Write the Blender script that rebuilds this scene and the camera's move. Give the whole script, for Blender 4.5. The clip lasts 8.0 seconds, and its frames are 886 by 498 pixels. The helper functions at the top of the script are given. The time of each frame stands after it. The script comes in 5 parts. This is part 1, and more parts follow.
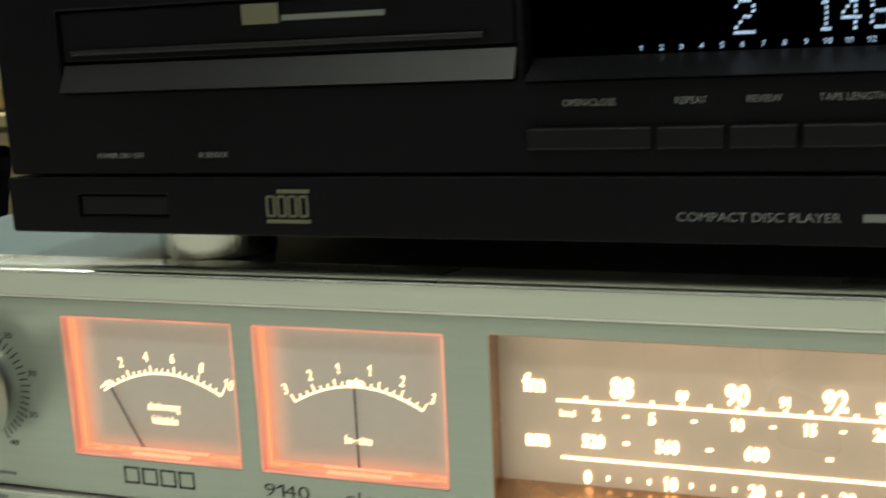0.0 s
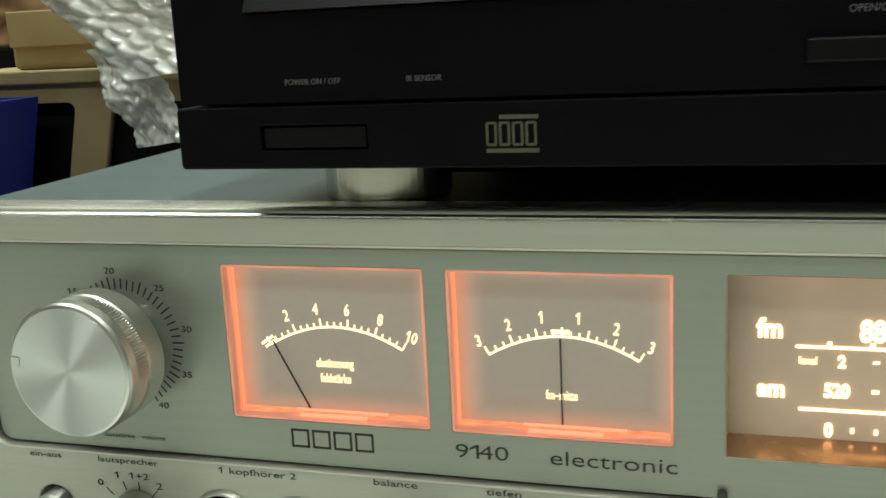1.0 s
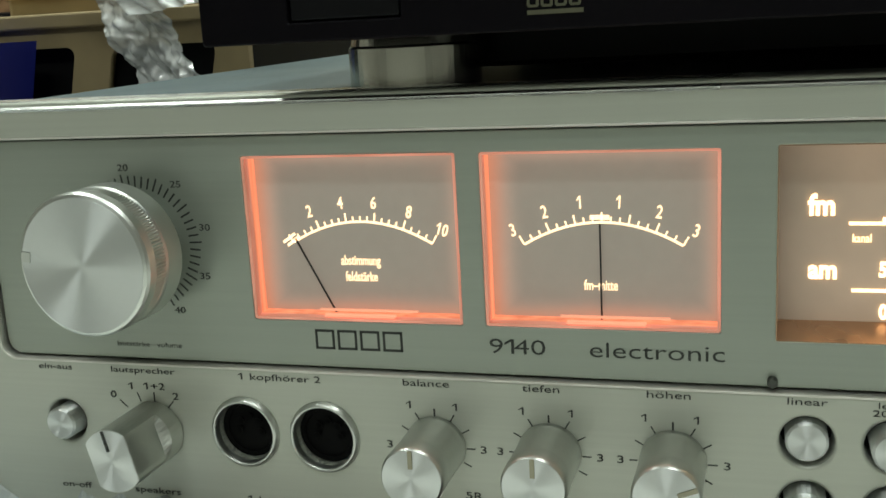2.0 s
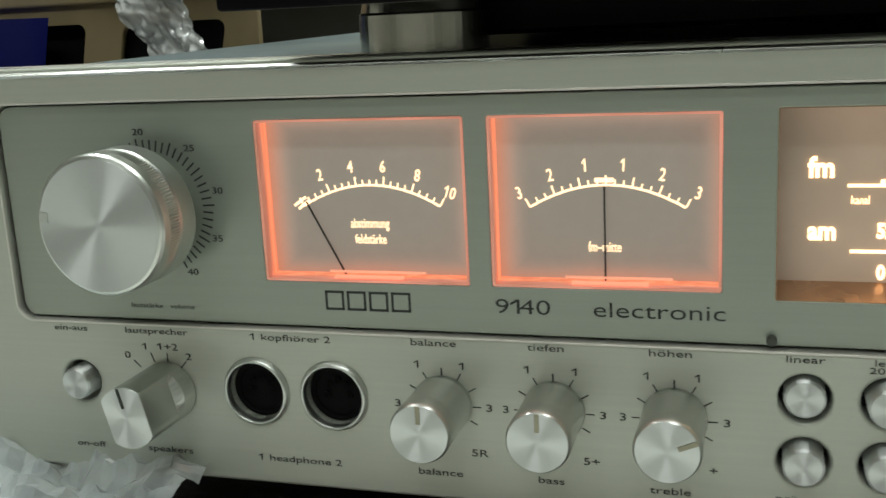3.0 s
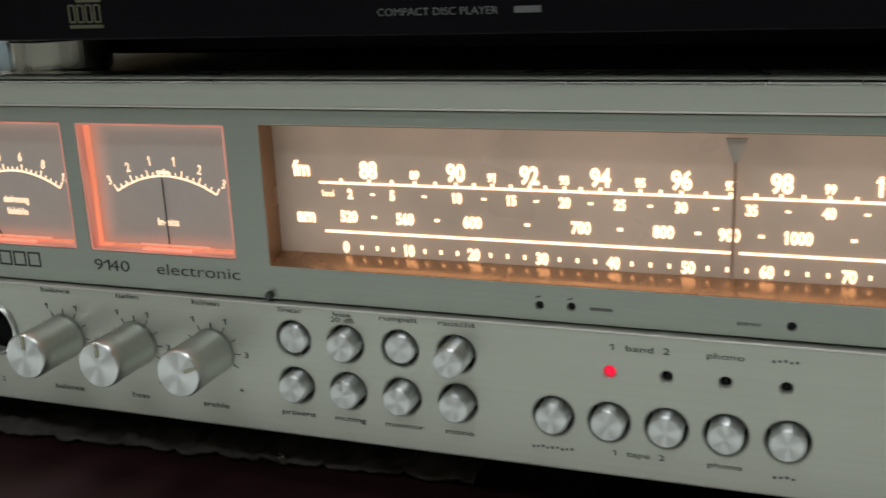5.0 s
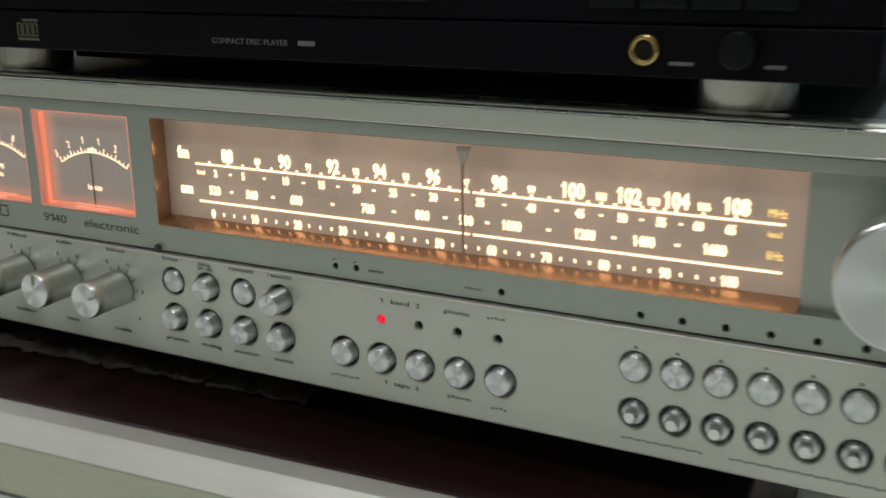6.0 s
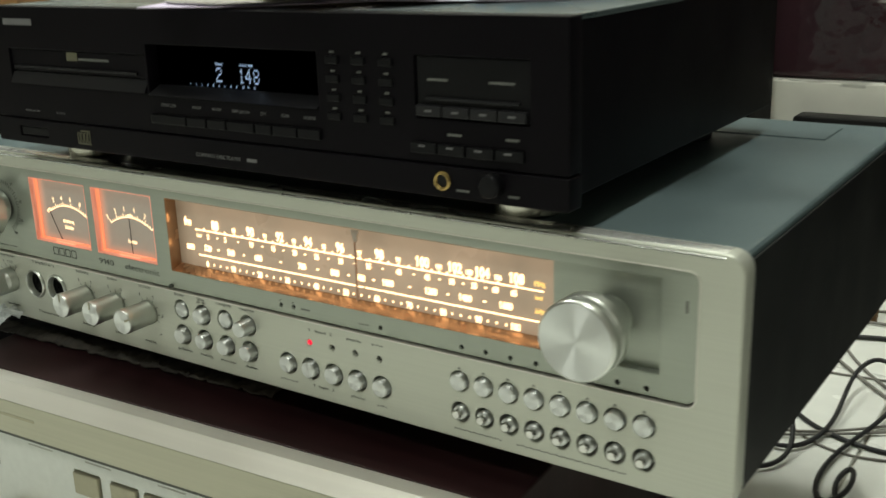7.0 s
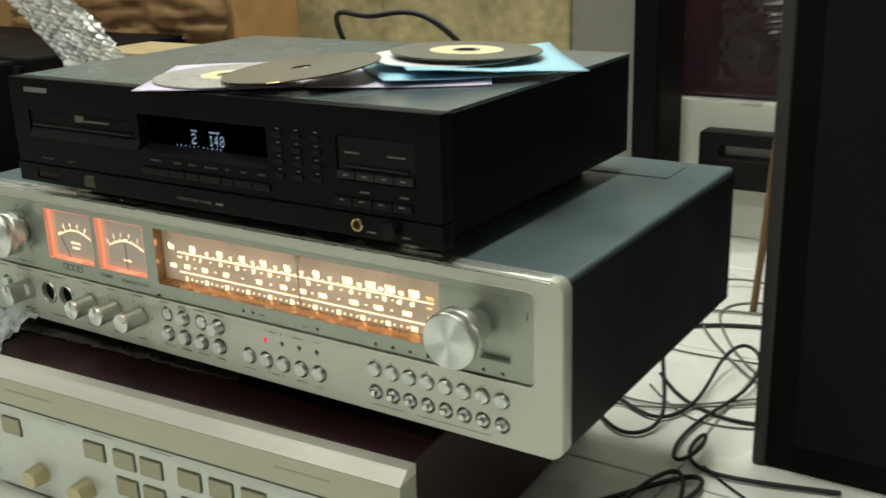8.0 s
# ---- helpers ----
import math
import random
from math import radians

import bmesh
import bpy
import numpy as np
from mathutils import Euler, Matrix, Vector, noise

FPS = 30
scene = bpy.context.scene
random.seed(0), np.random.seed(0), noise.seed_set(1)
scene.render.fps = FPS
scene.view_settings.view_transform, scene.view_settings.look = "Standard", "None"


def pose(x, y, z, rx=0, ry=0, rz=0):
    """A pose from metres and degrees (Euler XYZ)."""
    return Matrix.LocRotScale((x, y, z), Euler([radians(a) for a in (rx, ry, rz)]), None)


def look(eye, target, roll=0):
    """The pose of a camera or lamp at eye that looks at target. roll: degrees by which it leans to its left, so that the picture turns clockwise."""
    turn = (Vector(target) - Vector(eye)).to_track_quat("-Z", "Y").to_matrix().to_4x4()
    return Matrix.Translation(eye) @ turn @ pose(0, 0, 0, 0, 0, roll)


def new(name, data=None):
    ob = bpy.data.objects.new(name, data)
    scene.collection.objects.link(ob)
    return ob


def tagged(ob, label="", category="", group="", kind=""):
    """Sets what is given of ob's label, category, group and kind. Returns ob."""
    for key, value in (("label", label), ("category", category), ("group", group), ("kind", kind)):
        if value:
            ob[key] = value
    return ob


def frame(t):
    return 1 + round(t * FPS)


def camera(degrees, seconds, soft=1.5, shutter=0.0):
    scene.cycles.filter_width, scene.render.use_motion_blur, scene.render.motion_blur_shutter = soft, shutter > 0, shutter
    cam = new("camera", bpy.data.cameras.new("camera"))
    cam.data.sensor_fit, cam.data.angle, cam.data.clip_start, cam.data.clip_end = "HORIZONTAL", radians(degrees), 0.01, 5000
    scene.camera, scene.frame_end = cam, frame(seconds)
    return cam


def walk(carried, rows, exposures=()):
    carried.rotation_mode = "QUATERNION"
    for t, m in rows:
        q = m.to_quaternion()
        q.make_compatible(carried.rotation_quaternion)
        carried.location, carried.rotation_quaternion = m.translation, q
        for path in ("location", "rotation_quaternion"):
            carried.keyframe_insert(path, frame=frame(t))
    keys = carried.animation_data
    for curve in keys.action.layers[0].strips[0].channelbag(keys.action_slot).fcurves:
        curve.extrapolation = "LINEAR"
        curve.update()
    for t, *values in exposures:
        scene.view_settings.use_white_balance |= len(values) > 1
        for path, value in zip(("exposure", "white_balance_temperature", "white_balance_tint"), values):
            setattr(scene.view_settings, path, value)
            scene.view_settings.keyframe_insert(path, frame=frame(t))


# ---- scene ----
cam = camera(46.0, 8.0, soft=1.5, shutter=0.4)
PATH = [
    (0, (0.151, -0.258, 0.079), (-0.485, 1.597, -0.312), -2.6),
    (0.5, (0.121, -0.266, 0.069), (-0.539, 1.578, -0.338), -2.7),
    (1, (0.083, -0.254, 0.066), (-0.512, 1.605, -0.369), -3.0),
    (1.5, (0.071, -0.25, 0.04), (-0.497, 1.621, -0.382), -3.2),
    (2.8, (0.068, -0.259, 0.03), (-0.522, 1.599, -0.419), -3.2),
    (3, (0.07, -0.26, 0.028), (-0.514, 1.599, -0.421), -3.0),
    (3.5, (0.107, -0.264, 0.045), (-0.51, 1.576, -0.436), -3.4),
    (4, (0.163, -0.276, 0.052), (-0.461, 1.561, -0.433), -3.2),
    (4.5, (0.213, -0.283, 0.057), (-0.433, 1.528, -0.494), -3.2),
    (5, (0.246, -0.293, 0.053), (-0.426, 1.508, -0.499), -2.5),
    (5.2, (0.262, -0.29, 0.055), (-0.413, 1.506, -0.508), -2.1),
    (6.3, (0.451, -0.374, 0.092), (-0.537, 1.269, -0.478), -0.8),
    (6.5, (0.485, -0.401, 0.113), (-0.544, 1.212, -0.472), -1.1),
    (7, (0.578, -0.424, 0.154), (-0.507, 1.153, -0.425), -1.9),
    (7.5, (0.652, -0.478, 0.204), (-0.459, 1.062, -0.424), -3.0),
    (8, (0.716, -0.544, 0.238), (-0.333, 1.042, -0.38), -1.9),
]
LIGHT = [(0, 0.33, 6850, 2), (0.5, 0.03, 6800, 1), (1, 0.02, 6700, 0), (2, -0.12, 6400, 3), (3.5, -0.20, 6400, 9), (4.5, -0.33, 6200, 14), (5.2, -0.36, 6150, 14), (6.5, -0.28, 6500, 9), (7, 0.00, 6850, 5), (8, 0.06, 6900, 5)]
walk(cam, [(t, look(e, a, r)) for t, e, a, r in PATH], LIGHT)

# ---- light ----
world = bpy.data.worlds.new("room_world")
scene.world = world
world.use_nodes = True
world.node_tree.nodes["Background"].inputs[0].default_value = (0.80, 0.90, 0.85, 1)
world.node_tree.nodes["Background"].inputs[1].default_value = 0.08
scene.view_settings.exposure = 0.0


def tube_light(name, eye, target, size_x, size_y, watts, colour):
    lamp = bpy.data.lights.new(name, "AREA")
    lamp.shape, lamp.size, lamp.size_y = "RECTANGLE", size_x, size_y
    lamp.energy, lamp.color = watts, colour
    ob = new(name, lamp)
    ob.matrix_basis = look(eye, target)
    return ob


tube_light("ceiling_tube_light", (-0.70, 0.30, 1.72), (-0.66, 0.24, 0), 1.2, 0.12, 20, (0.96, 1.0, 0.96))
tube_light("ceiling_tube_light", (0.40, 0.18, 1.72), (0.40, 0.18, 0), 0.12, 1.2, 18.5, (0.96, 1.0, 0.96))
tube_light("ceiling_tube_light", (-0.1, -1.40, 1.72), (0.0, -0.9, 0), 1.2, 0.12, 12, (0.96, 1.0, 0.96))


# ---- materials ----
def mat(name, base, rough=0.5, metal=0.0, vary=0.12, grain=60.0, blot=6.0, bump=0.0, stretch=(1, 1, 1), rough_vary=0.1, coat=0.0, spec=0.5):
    m = bpy.data.materials.new(name)
    m.use_nodes = True
    nt = m.node_tree
    N, L = nt.nodes, nt.links
    p = N["Principled BSDF"]
    tc = N.new("ShaderNodeTexCoord")
    mp = N.new("ShaderNodeMapping")
    mp.inputs["Scale"].default_value = stretch
    L.new(tc.outputs["Object"], mp.inputs["Vector"])
    fine = N.new("ShaderNodeTexNoise")
    fine.inputs["Scale"].default_value, fine.inputs["Detail"].default_value = grain, 4
    big = N.new("ShaderNodeTexNoise")
    big.inputs["Scale"].default_value, big.inputs["Detail"].default_value = blot, 3
    L.new(mp.outputs[0], fine.inputs["Vector"])
    L.new(tc.outputs["Object"], big.inputs["Vector"])
    add = N.new("ShaderNodeMath")
    add.operation = "ADD"
    L.new(fine.outputs["Fac"], add.inputs[0])
    L.new(big.outputs["Fac"], add.inputs[1])
    ramp = N.new("ShaderNodeMapRange")
    ramp.inputs["From Min"].default_value, ramp.inputs["From Max"].default_value = 0.6, 1.4
    ramp.inputs["To Min"].default_value, ramp.inputs["To Max"].default_value = 1 - vary, 1 + vary
    L.new(add.outputs[0], ramp.inputs["Value"])
    mul = N.new("ShaderNodeVectorMath")
    mul.operation = "SCALE"
    mul.inputs[0].default_value = base
    L.new(ramp.outputs[0], mul.inputs["Scale"])
    L.new(mul.outputs[0], p.inputs["Base Color"])
    rr = N.new("ShaderNodeMapRange")
    rr.inputs["From Min"].default_value, rr.inputs["From Max"].default_value = 0.3, 0.7
    rr.inputs["To Min"].default_value, rr.inputs["To Max"].default_value = max(0.02, rough - rough_vary), min(1, rough + rough_vary)
    L.new(big.outputs["Fac"], rr.inputs["Value"])
    L.new(rr.outputs[0], p.inputs["Roughness"])
    p.inputs["Metallic"].default_value = metal
    p.inputs["Specular IOR Level"].default_value = spec
    p.inputs["Coat Weight"].default_value = coat
    if bump:
        b = N.new("ShaderNodeBump")
        b.inputs["Strength"].default_value, b.inputs["Distance"].default_value = bump, 0.0006
        L.new(fine.outputs["Fac"], b.inputs["Height"])
        L.new(b.outputs[0], p.inputs["Normal"])
    return m


def glow(name, colour, strength, uneven=0.0, scale=80.0):
    m = bpy.data.materials.new(name)
    m.use_nodes = True
    nt = m.node_tree
    N, L = nt.nodes, nt.links
    p = N["Principled BSDF"]
    p.inputs["Base Color"].default_value = (*[min(1, 0.8 * c) for c in colour], 1)
    p.inputs["Roughness"].default_value = 0.35
    p.inputs["Emission Color"].default_value = (*colour, 1)
    p.inputs["Emission Strength"].default_value = strength
    if uneven:
        tc, n, r = N.new("ShaderNodeTexCoord"), N.new("ShaderNodeTexNoise"), N.new("ShaderNodeMapRange")
        n.inputs["Scale"].default_value = scale
        L.new(tc.outputs["Object"], n.inputs["Vector"])
        L.new(n.outputs["Fac"], r.inputs["Value"])
        r.inputs["From Min"].default_value, r.inputs["From Max"].default_value = 0.3, 0.7
        r.inputs["To Min"].default_value, r.inputs["To Max"].default_value = strength * (1 - uneven), strength * (1 + uneven)
        L.new(r.outputs[0], p.inputs["Emission Strength"])
    return m


def lit_card(name, x0, x1, z0, z1):
    """Grey translucent card: weak light from behind, orange frame light painted in as edge emission."""
    m = mat(name, (0.30, 0.285, 0.26), 0.5, 0.0, vary=0.05, grain=300, blot=20)
    nt = m.node_tree
    N, L = nt.nodes, nt.links
    p = N["Principled BSDF"]
    xyz = N.new("ShaderNodeSeparateXYZ")
    L.new(N["Texture Coordinate"].outputs["Object"], xyz.inputs[0])
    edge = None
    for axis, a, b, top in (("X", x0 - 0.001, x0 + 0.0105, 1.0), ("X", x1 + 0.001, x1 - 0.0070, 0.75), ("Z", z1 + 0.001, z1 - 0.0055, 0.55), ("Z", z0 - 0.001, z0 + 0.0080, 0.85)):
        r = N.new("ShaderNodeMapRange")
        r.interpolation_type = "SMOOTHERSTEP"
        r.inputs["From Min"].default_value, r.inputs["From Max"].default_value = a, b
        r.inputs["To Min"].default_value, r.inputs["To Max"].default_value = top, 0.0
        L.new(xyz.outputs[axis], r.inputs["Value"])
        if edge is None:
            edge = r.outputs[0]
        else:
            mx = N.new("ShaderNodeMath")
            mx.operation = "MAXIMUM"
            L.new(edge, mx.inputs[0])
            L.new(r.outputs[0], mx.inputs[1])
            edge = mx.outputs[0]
    # Edge tint and level put the frame's orange spill into the emission.
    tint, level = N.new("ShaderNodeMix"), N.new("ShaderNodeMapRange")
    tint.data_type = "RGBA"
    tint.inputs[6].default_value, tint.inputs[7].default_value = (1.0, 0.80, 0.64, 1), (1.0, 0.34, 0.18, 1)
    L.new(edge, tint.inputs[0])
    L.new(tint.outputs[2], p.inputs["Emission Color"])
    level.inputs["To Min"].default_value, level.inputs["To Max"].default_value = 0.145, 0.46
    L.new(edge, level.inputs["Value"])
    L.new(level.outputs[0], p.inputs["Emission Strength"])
    return m


def streaked(name, colour, low, high, stretch):
    """Edge-lit acrylic: bright and dim streaks along the piece."""
    m = glow(name, colour, high)
    nt = m.node_tree
    N, L = nt.nodes, nt.links
    tc, mp, n, r = N.new("ShaderNodeTexCoord"), N.new("ShaderNodeMapping"), N.new("ShaderNodeTexNoise"), N.new("ShaderNodeMapRange")
    mp.inputs["Scale"].default_value = stretch
    n.inputs["Scale"].default_value, n.inputs["Detail"].default_value = 900, 2
    L.new(tc.outputs["Object"], mp.inputs["Vector"])
    L.new(mp.outputs[0], n.inputs["Vector"])
    L.new(n.outputs["Fac"], r.inputs["Value"])
    r.inputs["From Min"].default_value, r.inputs["From Max"].default_value = 0.35, 0.65
    r.inputs["To Min"].default_value, r.inputs["To Max"].default_value = low, high
    L.new(r.outputs[0], N["Principled BSDF"].inputs["Emission Strength"])
    return m


def radial_metal(name, base, rough):
    """Turned metal: its grain runs in circles round the part's own Y axis."""
    m = mat(name, base, rough, 1.0, vary=0.015, grain=400, blot=60, rough_vary=0.015)
    p = m.node_tree.nodes["Principled BSDF"]
    tan = m.node_tree.nodes.new("ShaderNodeTangent")
    tan.direction_type, tan.axis = "RADIAL", "Y"
    p.inputs["Anisotropic"].default_value = 0.96
    p.inputs["Anisotropic Rotation"].default_value = 0.25
    m.node_tree.links.new(tan.outputs[0], p.inputs["Tangent"])
    return m


def film_mat(name, tint, cover, rough, patchy=0.15, sheen=0.0):
    """Clear plastic film: partly see-through, with a sharp gloss."""
    m = bpy.data.materials.new(name)
    m.use_nodes = True
    nt = m.node_tree
    N, L = nt.nodes, nt.links
    p = N["Principled BSDF"]
    p.inputs["Base Color"].default_value = (*tint, 1)
    p.inputs["Roughness"].default_value = rough
    p.inputs["Specular IOR Level"].default_value = 0.9
    clear, mix = N.new("ShaderNodeBsdfTransparent"), N.new("ShaderNodeMixShader")
    tc, n, r = N.new("ShaderNodeTexCoord"), N.new("ShaderNodeTexNoise"), N.new("ShaderNodeMapRange")
    n.inputs["Scale"].default_value, n.inputs["Detail"].default_value = 45, 4
    L.new(tc.outputs["Object"], n.inputs["Vector"])
    L.new(n.outputs["Fac"], r.inputs["Value"])
    r.inputs["From Min"].default_value, r.inputs["From Max"].default_value = 0.3, 0.7
    r.inputs["To Min"].default_value, r.inputs["To Max"].default_value = cover - patchy, cover + patchy
    L.new(r.outputs[0], mix.inputs[0])
    L.new(clear.outputs[0], mix.inputs[1])
    L.new(p.outputs[0], mix.inputs[2])
    gloss, top = N.new("ShaderNodeBsdfGlossy"), N.new("ShaderNodeMixShader")
    gloss.inputs["Roughness"].default_value = rough
    top.inputs[0].default_value = sheen
    L.new(mix.outputs[0], top.inputs[1])
    L.new(gloss.outputs[0], top.inputs[2])
    L.new(top.outputs[0], N["Material Output"].inputs[0])
    return m


M_PANEL = mat("brushed_champagne_aluminium", (0.535, 0.55, 0.485), 0.40, 0.45, vary=0.05, grain=120, blot=7, bump=0.06, stretch=(0.05, 1, 6), rough_vary=0.05)
M_BEZEL = mat("green_grey_anodised_plate", (0.355, 0.385, 0.335), 0.34, 0.45, vary=0.05, grain=140, blot=9, bump=0.05, stretch=(0.05, 1, 5), rough_vary=0.05)
M_GROOVE = mat("dark_groove", (0.06, 0.065, 0.055), 0.5)
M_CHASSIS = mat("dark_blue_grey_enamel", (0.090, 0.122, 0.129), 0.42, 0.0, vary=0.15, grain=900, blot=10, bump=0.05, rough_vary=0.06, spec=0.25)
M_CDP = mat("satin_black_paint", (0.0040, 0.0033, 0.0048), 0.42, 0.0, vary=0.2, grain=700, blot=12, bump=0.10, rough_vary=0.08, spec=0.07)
# Near-black colour that holds the shade of the receiver's case sides.
M_SIDESHADE = mat("shaded_case_side", (0.010, 0.011, 0.012), 0.5, 0.0, vary=0.2, grain=300, blot=10, bump=0.1, spec=0.2)
# Lid of the same case, its colour raised for the light on top.
M_CDPTOPLIT = mat("black_steel_lit_top", (0.060, 0.080, 0.085), 0.26, 0.0, vary=0.25, grain=800, blot=9, bump=0.05, rough_vary=0.07, spec=0.75)
M_CDPGREY = mat("charcoal_plastic", (0.010, 0.010, 0.012), 0.36, 0.0, vary=0.1, spec=0.25)
M_CDPBTN = mat("black_button_plastic", (0.006, 0.006, 0.007), 0.34, 0.0, vary=0.1, spec=0.12)
M_GLASS_DARK = mat("dark_display_window", (0.004, 0.004, 0.006), 0.12, 0.0, vary=0.1, rough_vary=0.04, spec=0.15)
M_BLACK = mat("black_plastic", (0.006, 0.006, 0.006), 0.45, spec=0.2)
M_SOCKET = mat("matt_black_socket", (0.003, 0.003, 0.003), 0.6, spec=0.1)
M_SCRAP = mat("grey_brown_frayed_cloth", (0.050, 0.042, 0.035), 0.7, 0.0, vary=0.5, grain=220, blot=40, bump=0.6)
M_RUBBER = mat("black_rubber", (0.012, 0.012, 0.013), 0.55, bump=0.1)
M_KNOB = mat("turned_aluminium", (0.66, 0.68, 0.65), 0.33, 1.0, vary=0.03, grain=300, blot=40, rough_vary=0.03)
M_KNOBFACE = radial_metal("radial_brushed_aluminium", (0.74, 0.76, 0.76), 0.42)
M_CHROME = mat("polished_chrome", (0.58, 0.58, 0.56), 0.14, 1.0, vary=0.04, rough_vary=0.04)
M_FOOT = mat("satin_nickel_foot", (0.66, 0.65, 0.58), 0.22, 1.0, vary=0.05, rough_vary=0.05)
M_INK = mat("dark_printed_ink", (0.035, 0.038, 0.034), 0.6)
M_INKPALE = mat("faded_printed_ink", (0.12, 0.125, 0.115), 0.6)
M_WHITEINK = mat("pale_grey_print", (0.14, 0.14, 0.145), 0.5)
M_POINTERSHADE = mat("brown_grey_pointer_shade", (0.47, 0.40, 0.34), 0.5)
M_AMPINK = mat("pale_grey_ink", (0.42, 0.42, 0.38), 0.5)
M_GOLDINK = mat("pale_gold_print", (0.10, 0.096, 0.058), 0.5)
M_GOLD = mat("gold_plated_brass", (0.42, 0.30, 0.12), 0.22, 1.0, rough_vary=0.05)
M_DIALBACK = mat("warm_grey_dial_card", (0.34, 0.295, 0.245), 0.32, 0.0, vary=0.05, grain=200, blot=15)
# Brown gloss, its orange tint put in for the dial light.
M_DIALWALL = mat("glossy_glow_tinted_wall", (0.44, 0.27, 0.16), 0.20, 0.6, vary=0.05, grain=300, blot=40)
# translucent dial card lit from behind by the scale lamps
nt = M_DIALBACK.node_tree
# Warmer emission also carries the bloom of the lit numerals.
nt.nodes["Principled BSDF"].inputs["Emission Color"].default_value = (1.0, 0.64, 0.42, 1)
spread, level = nt.nodes.new("ShaderNodeTexNoise"), nt.nodes.new("ShaderNodeMapRange")
spread.inputs["Scale"].default_value = 28
nt.links.new(nt.nodes["Texture Coordinate"].outputs["Object"], spread.inputs["Vector"])
nt.links.new(spread.outputs["Fac"], level.inputs["Value"])
level.inputs["From Min"].default_value, level.inputs["From Max"].default_value = 0.3, 0.7
level.inputs["To Min"].default_value, level.inputs["To Max"].default_value = 0.16, 0.287
# Left fade of the backlight, put into the emission along X.
apart, fall, dim = nt.nodes.new("ShaderNodeSeparateXYZ"), nt.nodes.new("ShaderNodeMapRange"), nt.nodes.new("ShaderNodeMath")
nt.links.new(nt.nodes["Texture Coordinate"].outputs["Object"], apart.inputs[0])
nt.links.new(apart.outputs["X"], fall.inputs["Value"])
fall.interpolation_type = "SMOOTHSTEP"
fall.inputs["From Min"].default_value, fall.inputs["From Max"].default_value = 0.066, 0.092
fall.inputs["To Min"].default_value, fall.inputs["To Max"].default_value = 0.15, 1.0
dim.operation = "MULTIPLY"
nt.links.new(level.outputs[0], dim.inputs[0])
nt.links.new(fall.outputs[0], dim.inputs[1])
nt.links.new(dim.outputs[0], nt.nodes["Principled BSDF"].inputs["Emission Strength"])
M_NEEDLE = mat("black_needle", (0.012, 0.010, 0.010), 0.4)
M_POINTER = mat("dark_red_pointer", (0.44, 0.28, 0.20), 0.35)
G_NUM = glow("backlit_numeral", (1.0, 0.66, 0.37), 3.1)
G_NUMY = glow("backlit_yellow_numeral", (1.0, 0.66, 0.18), 1.6)
G_METER = glow("backlit_meter_print", (1.0, 0.72, 0.45), 1.7)
G_FRAME = streaked("orange_lit_acrylic", (1.0, 0.31, 0.16), 0.40, 0.95, (0.3, 1.0, 0.02))
G_BAR = glow("dim_lamp_strip", (1.0, 0.42, 0.26), 0.75)
G_RIM = streaked("salmon_lit_rim", (1.0, 0.43, 0.31), 0.16, 0.42, (0.06, 1.0, 0.06))
G_LED = glow("red_led", (1.0, 0.006, 0.045), 1.1)
G_VFD = glow("blue_white_display_dot", (0.48, 0.66, 1.0), 0.62)
M_WOOD = mat("dark_maroon_veneer", (0.021, 0.0075, 0.0085), 0.40, 0.0, vary=0.4, grain=90, blot=8, bump=0.08, stretch=(0.12, 1.6, 1), rough_vary=0.1, spec=0.25)
M_AMPFACE = mat("white_silver_fascia", (0.67, 0.69, 0.67), 0.42, 0.25, vary=0.06, grain=150, blot=7)
M_AMPBAND = mat("satin_champagne_band", (0.44, 0.43, 0.34), 0.40, 0.5, vary=0.06, grain=150, blot=8, stretch=(0.05, 1, 4))
M_AMPTOP = mat("bright_aluminium_lip", (0.74, 0.72, 0.67), 0.38, 0.6, vary=0.06, stretch=(0.05, 1, 4))
M_EDGELIGHT = mat("highlit_aluminium_edge", (0.84, 0.85, 0.82), 0.27, 0.75, vary=0.04, grain=150, blot=12, stretch=(0.05, 1, 4), rough_vary=0.05)
M_AMPBTN = mat("khaki_metal_button", (0.36, 0.34, 0.25), 0.40, 0.5, vary=0.08, grain=200)
M_AMPKNOB = mat("dull_gold_knob", (0.52, 0.46, 0.28), 0.35, 0.7, vary=0.1)
M_TILE = mat("off_white_glazed_tile", (0.80, 0.81, 0.76), 0.28, 0.0, vary=0.06, grain=40, blot=5, rough_vary=0.1)
M_GROUT = mat("grey_grout", (0.28, 0.27, 0.23), 0.9)
M_WALL = mat("cream_painted_plaster", (0.80, 0.79, 0.71), 0.75, 0.0, vary=0.07, grain=30, blot=4, bump=0.1)
# Unseen side and back walls, darkened to cut the bounced light.
M_WALLDIM = mat("dim_unseen_wall", (0.30, 0.29, 0.26), 0.8, 0.0, vary=0.1, grain=30, blot=4)
M_CEIL = mat("white_ceiling_paint", (0.78, 0.78, 0.74), 0.8)
M_CARD = mat("tan_cardboard", (0.36, 0.28, 0.15), 0.75, 0.0, vary=0.15, grain=50, blot=8, bump=0.15)
M_ORANGE = mat("orange_brown_carton", (0.40, 0.22, 0.09), 0.6, 0.0, vary=0.2, grain=30, blot=6)
M_STONE = mat("rough_tan_board", (0.34, 0.28, 0.15), 0.8, 0.0, vary=0.45, grain=55, blot=14, bump=0.6)
M_GREY = mat("grey_board", (0.20, 0.19, 0.17), 0.7, 0.0, vary=0.1)
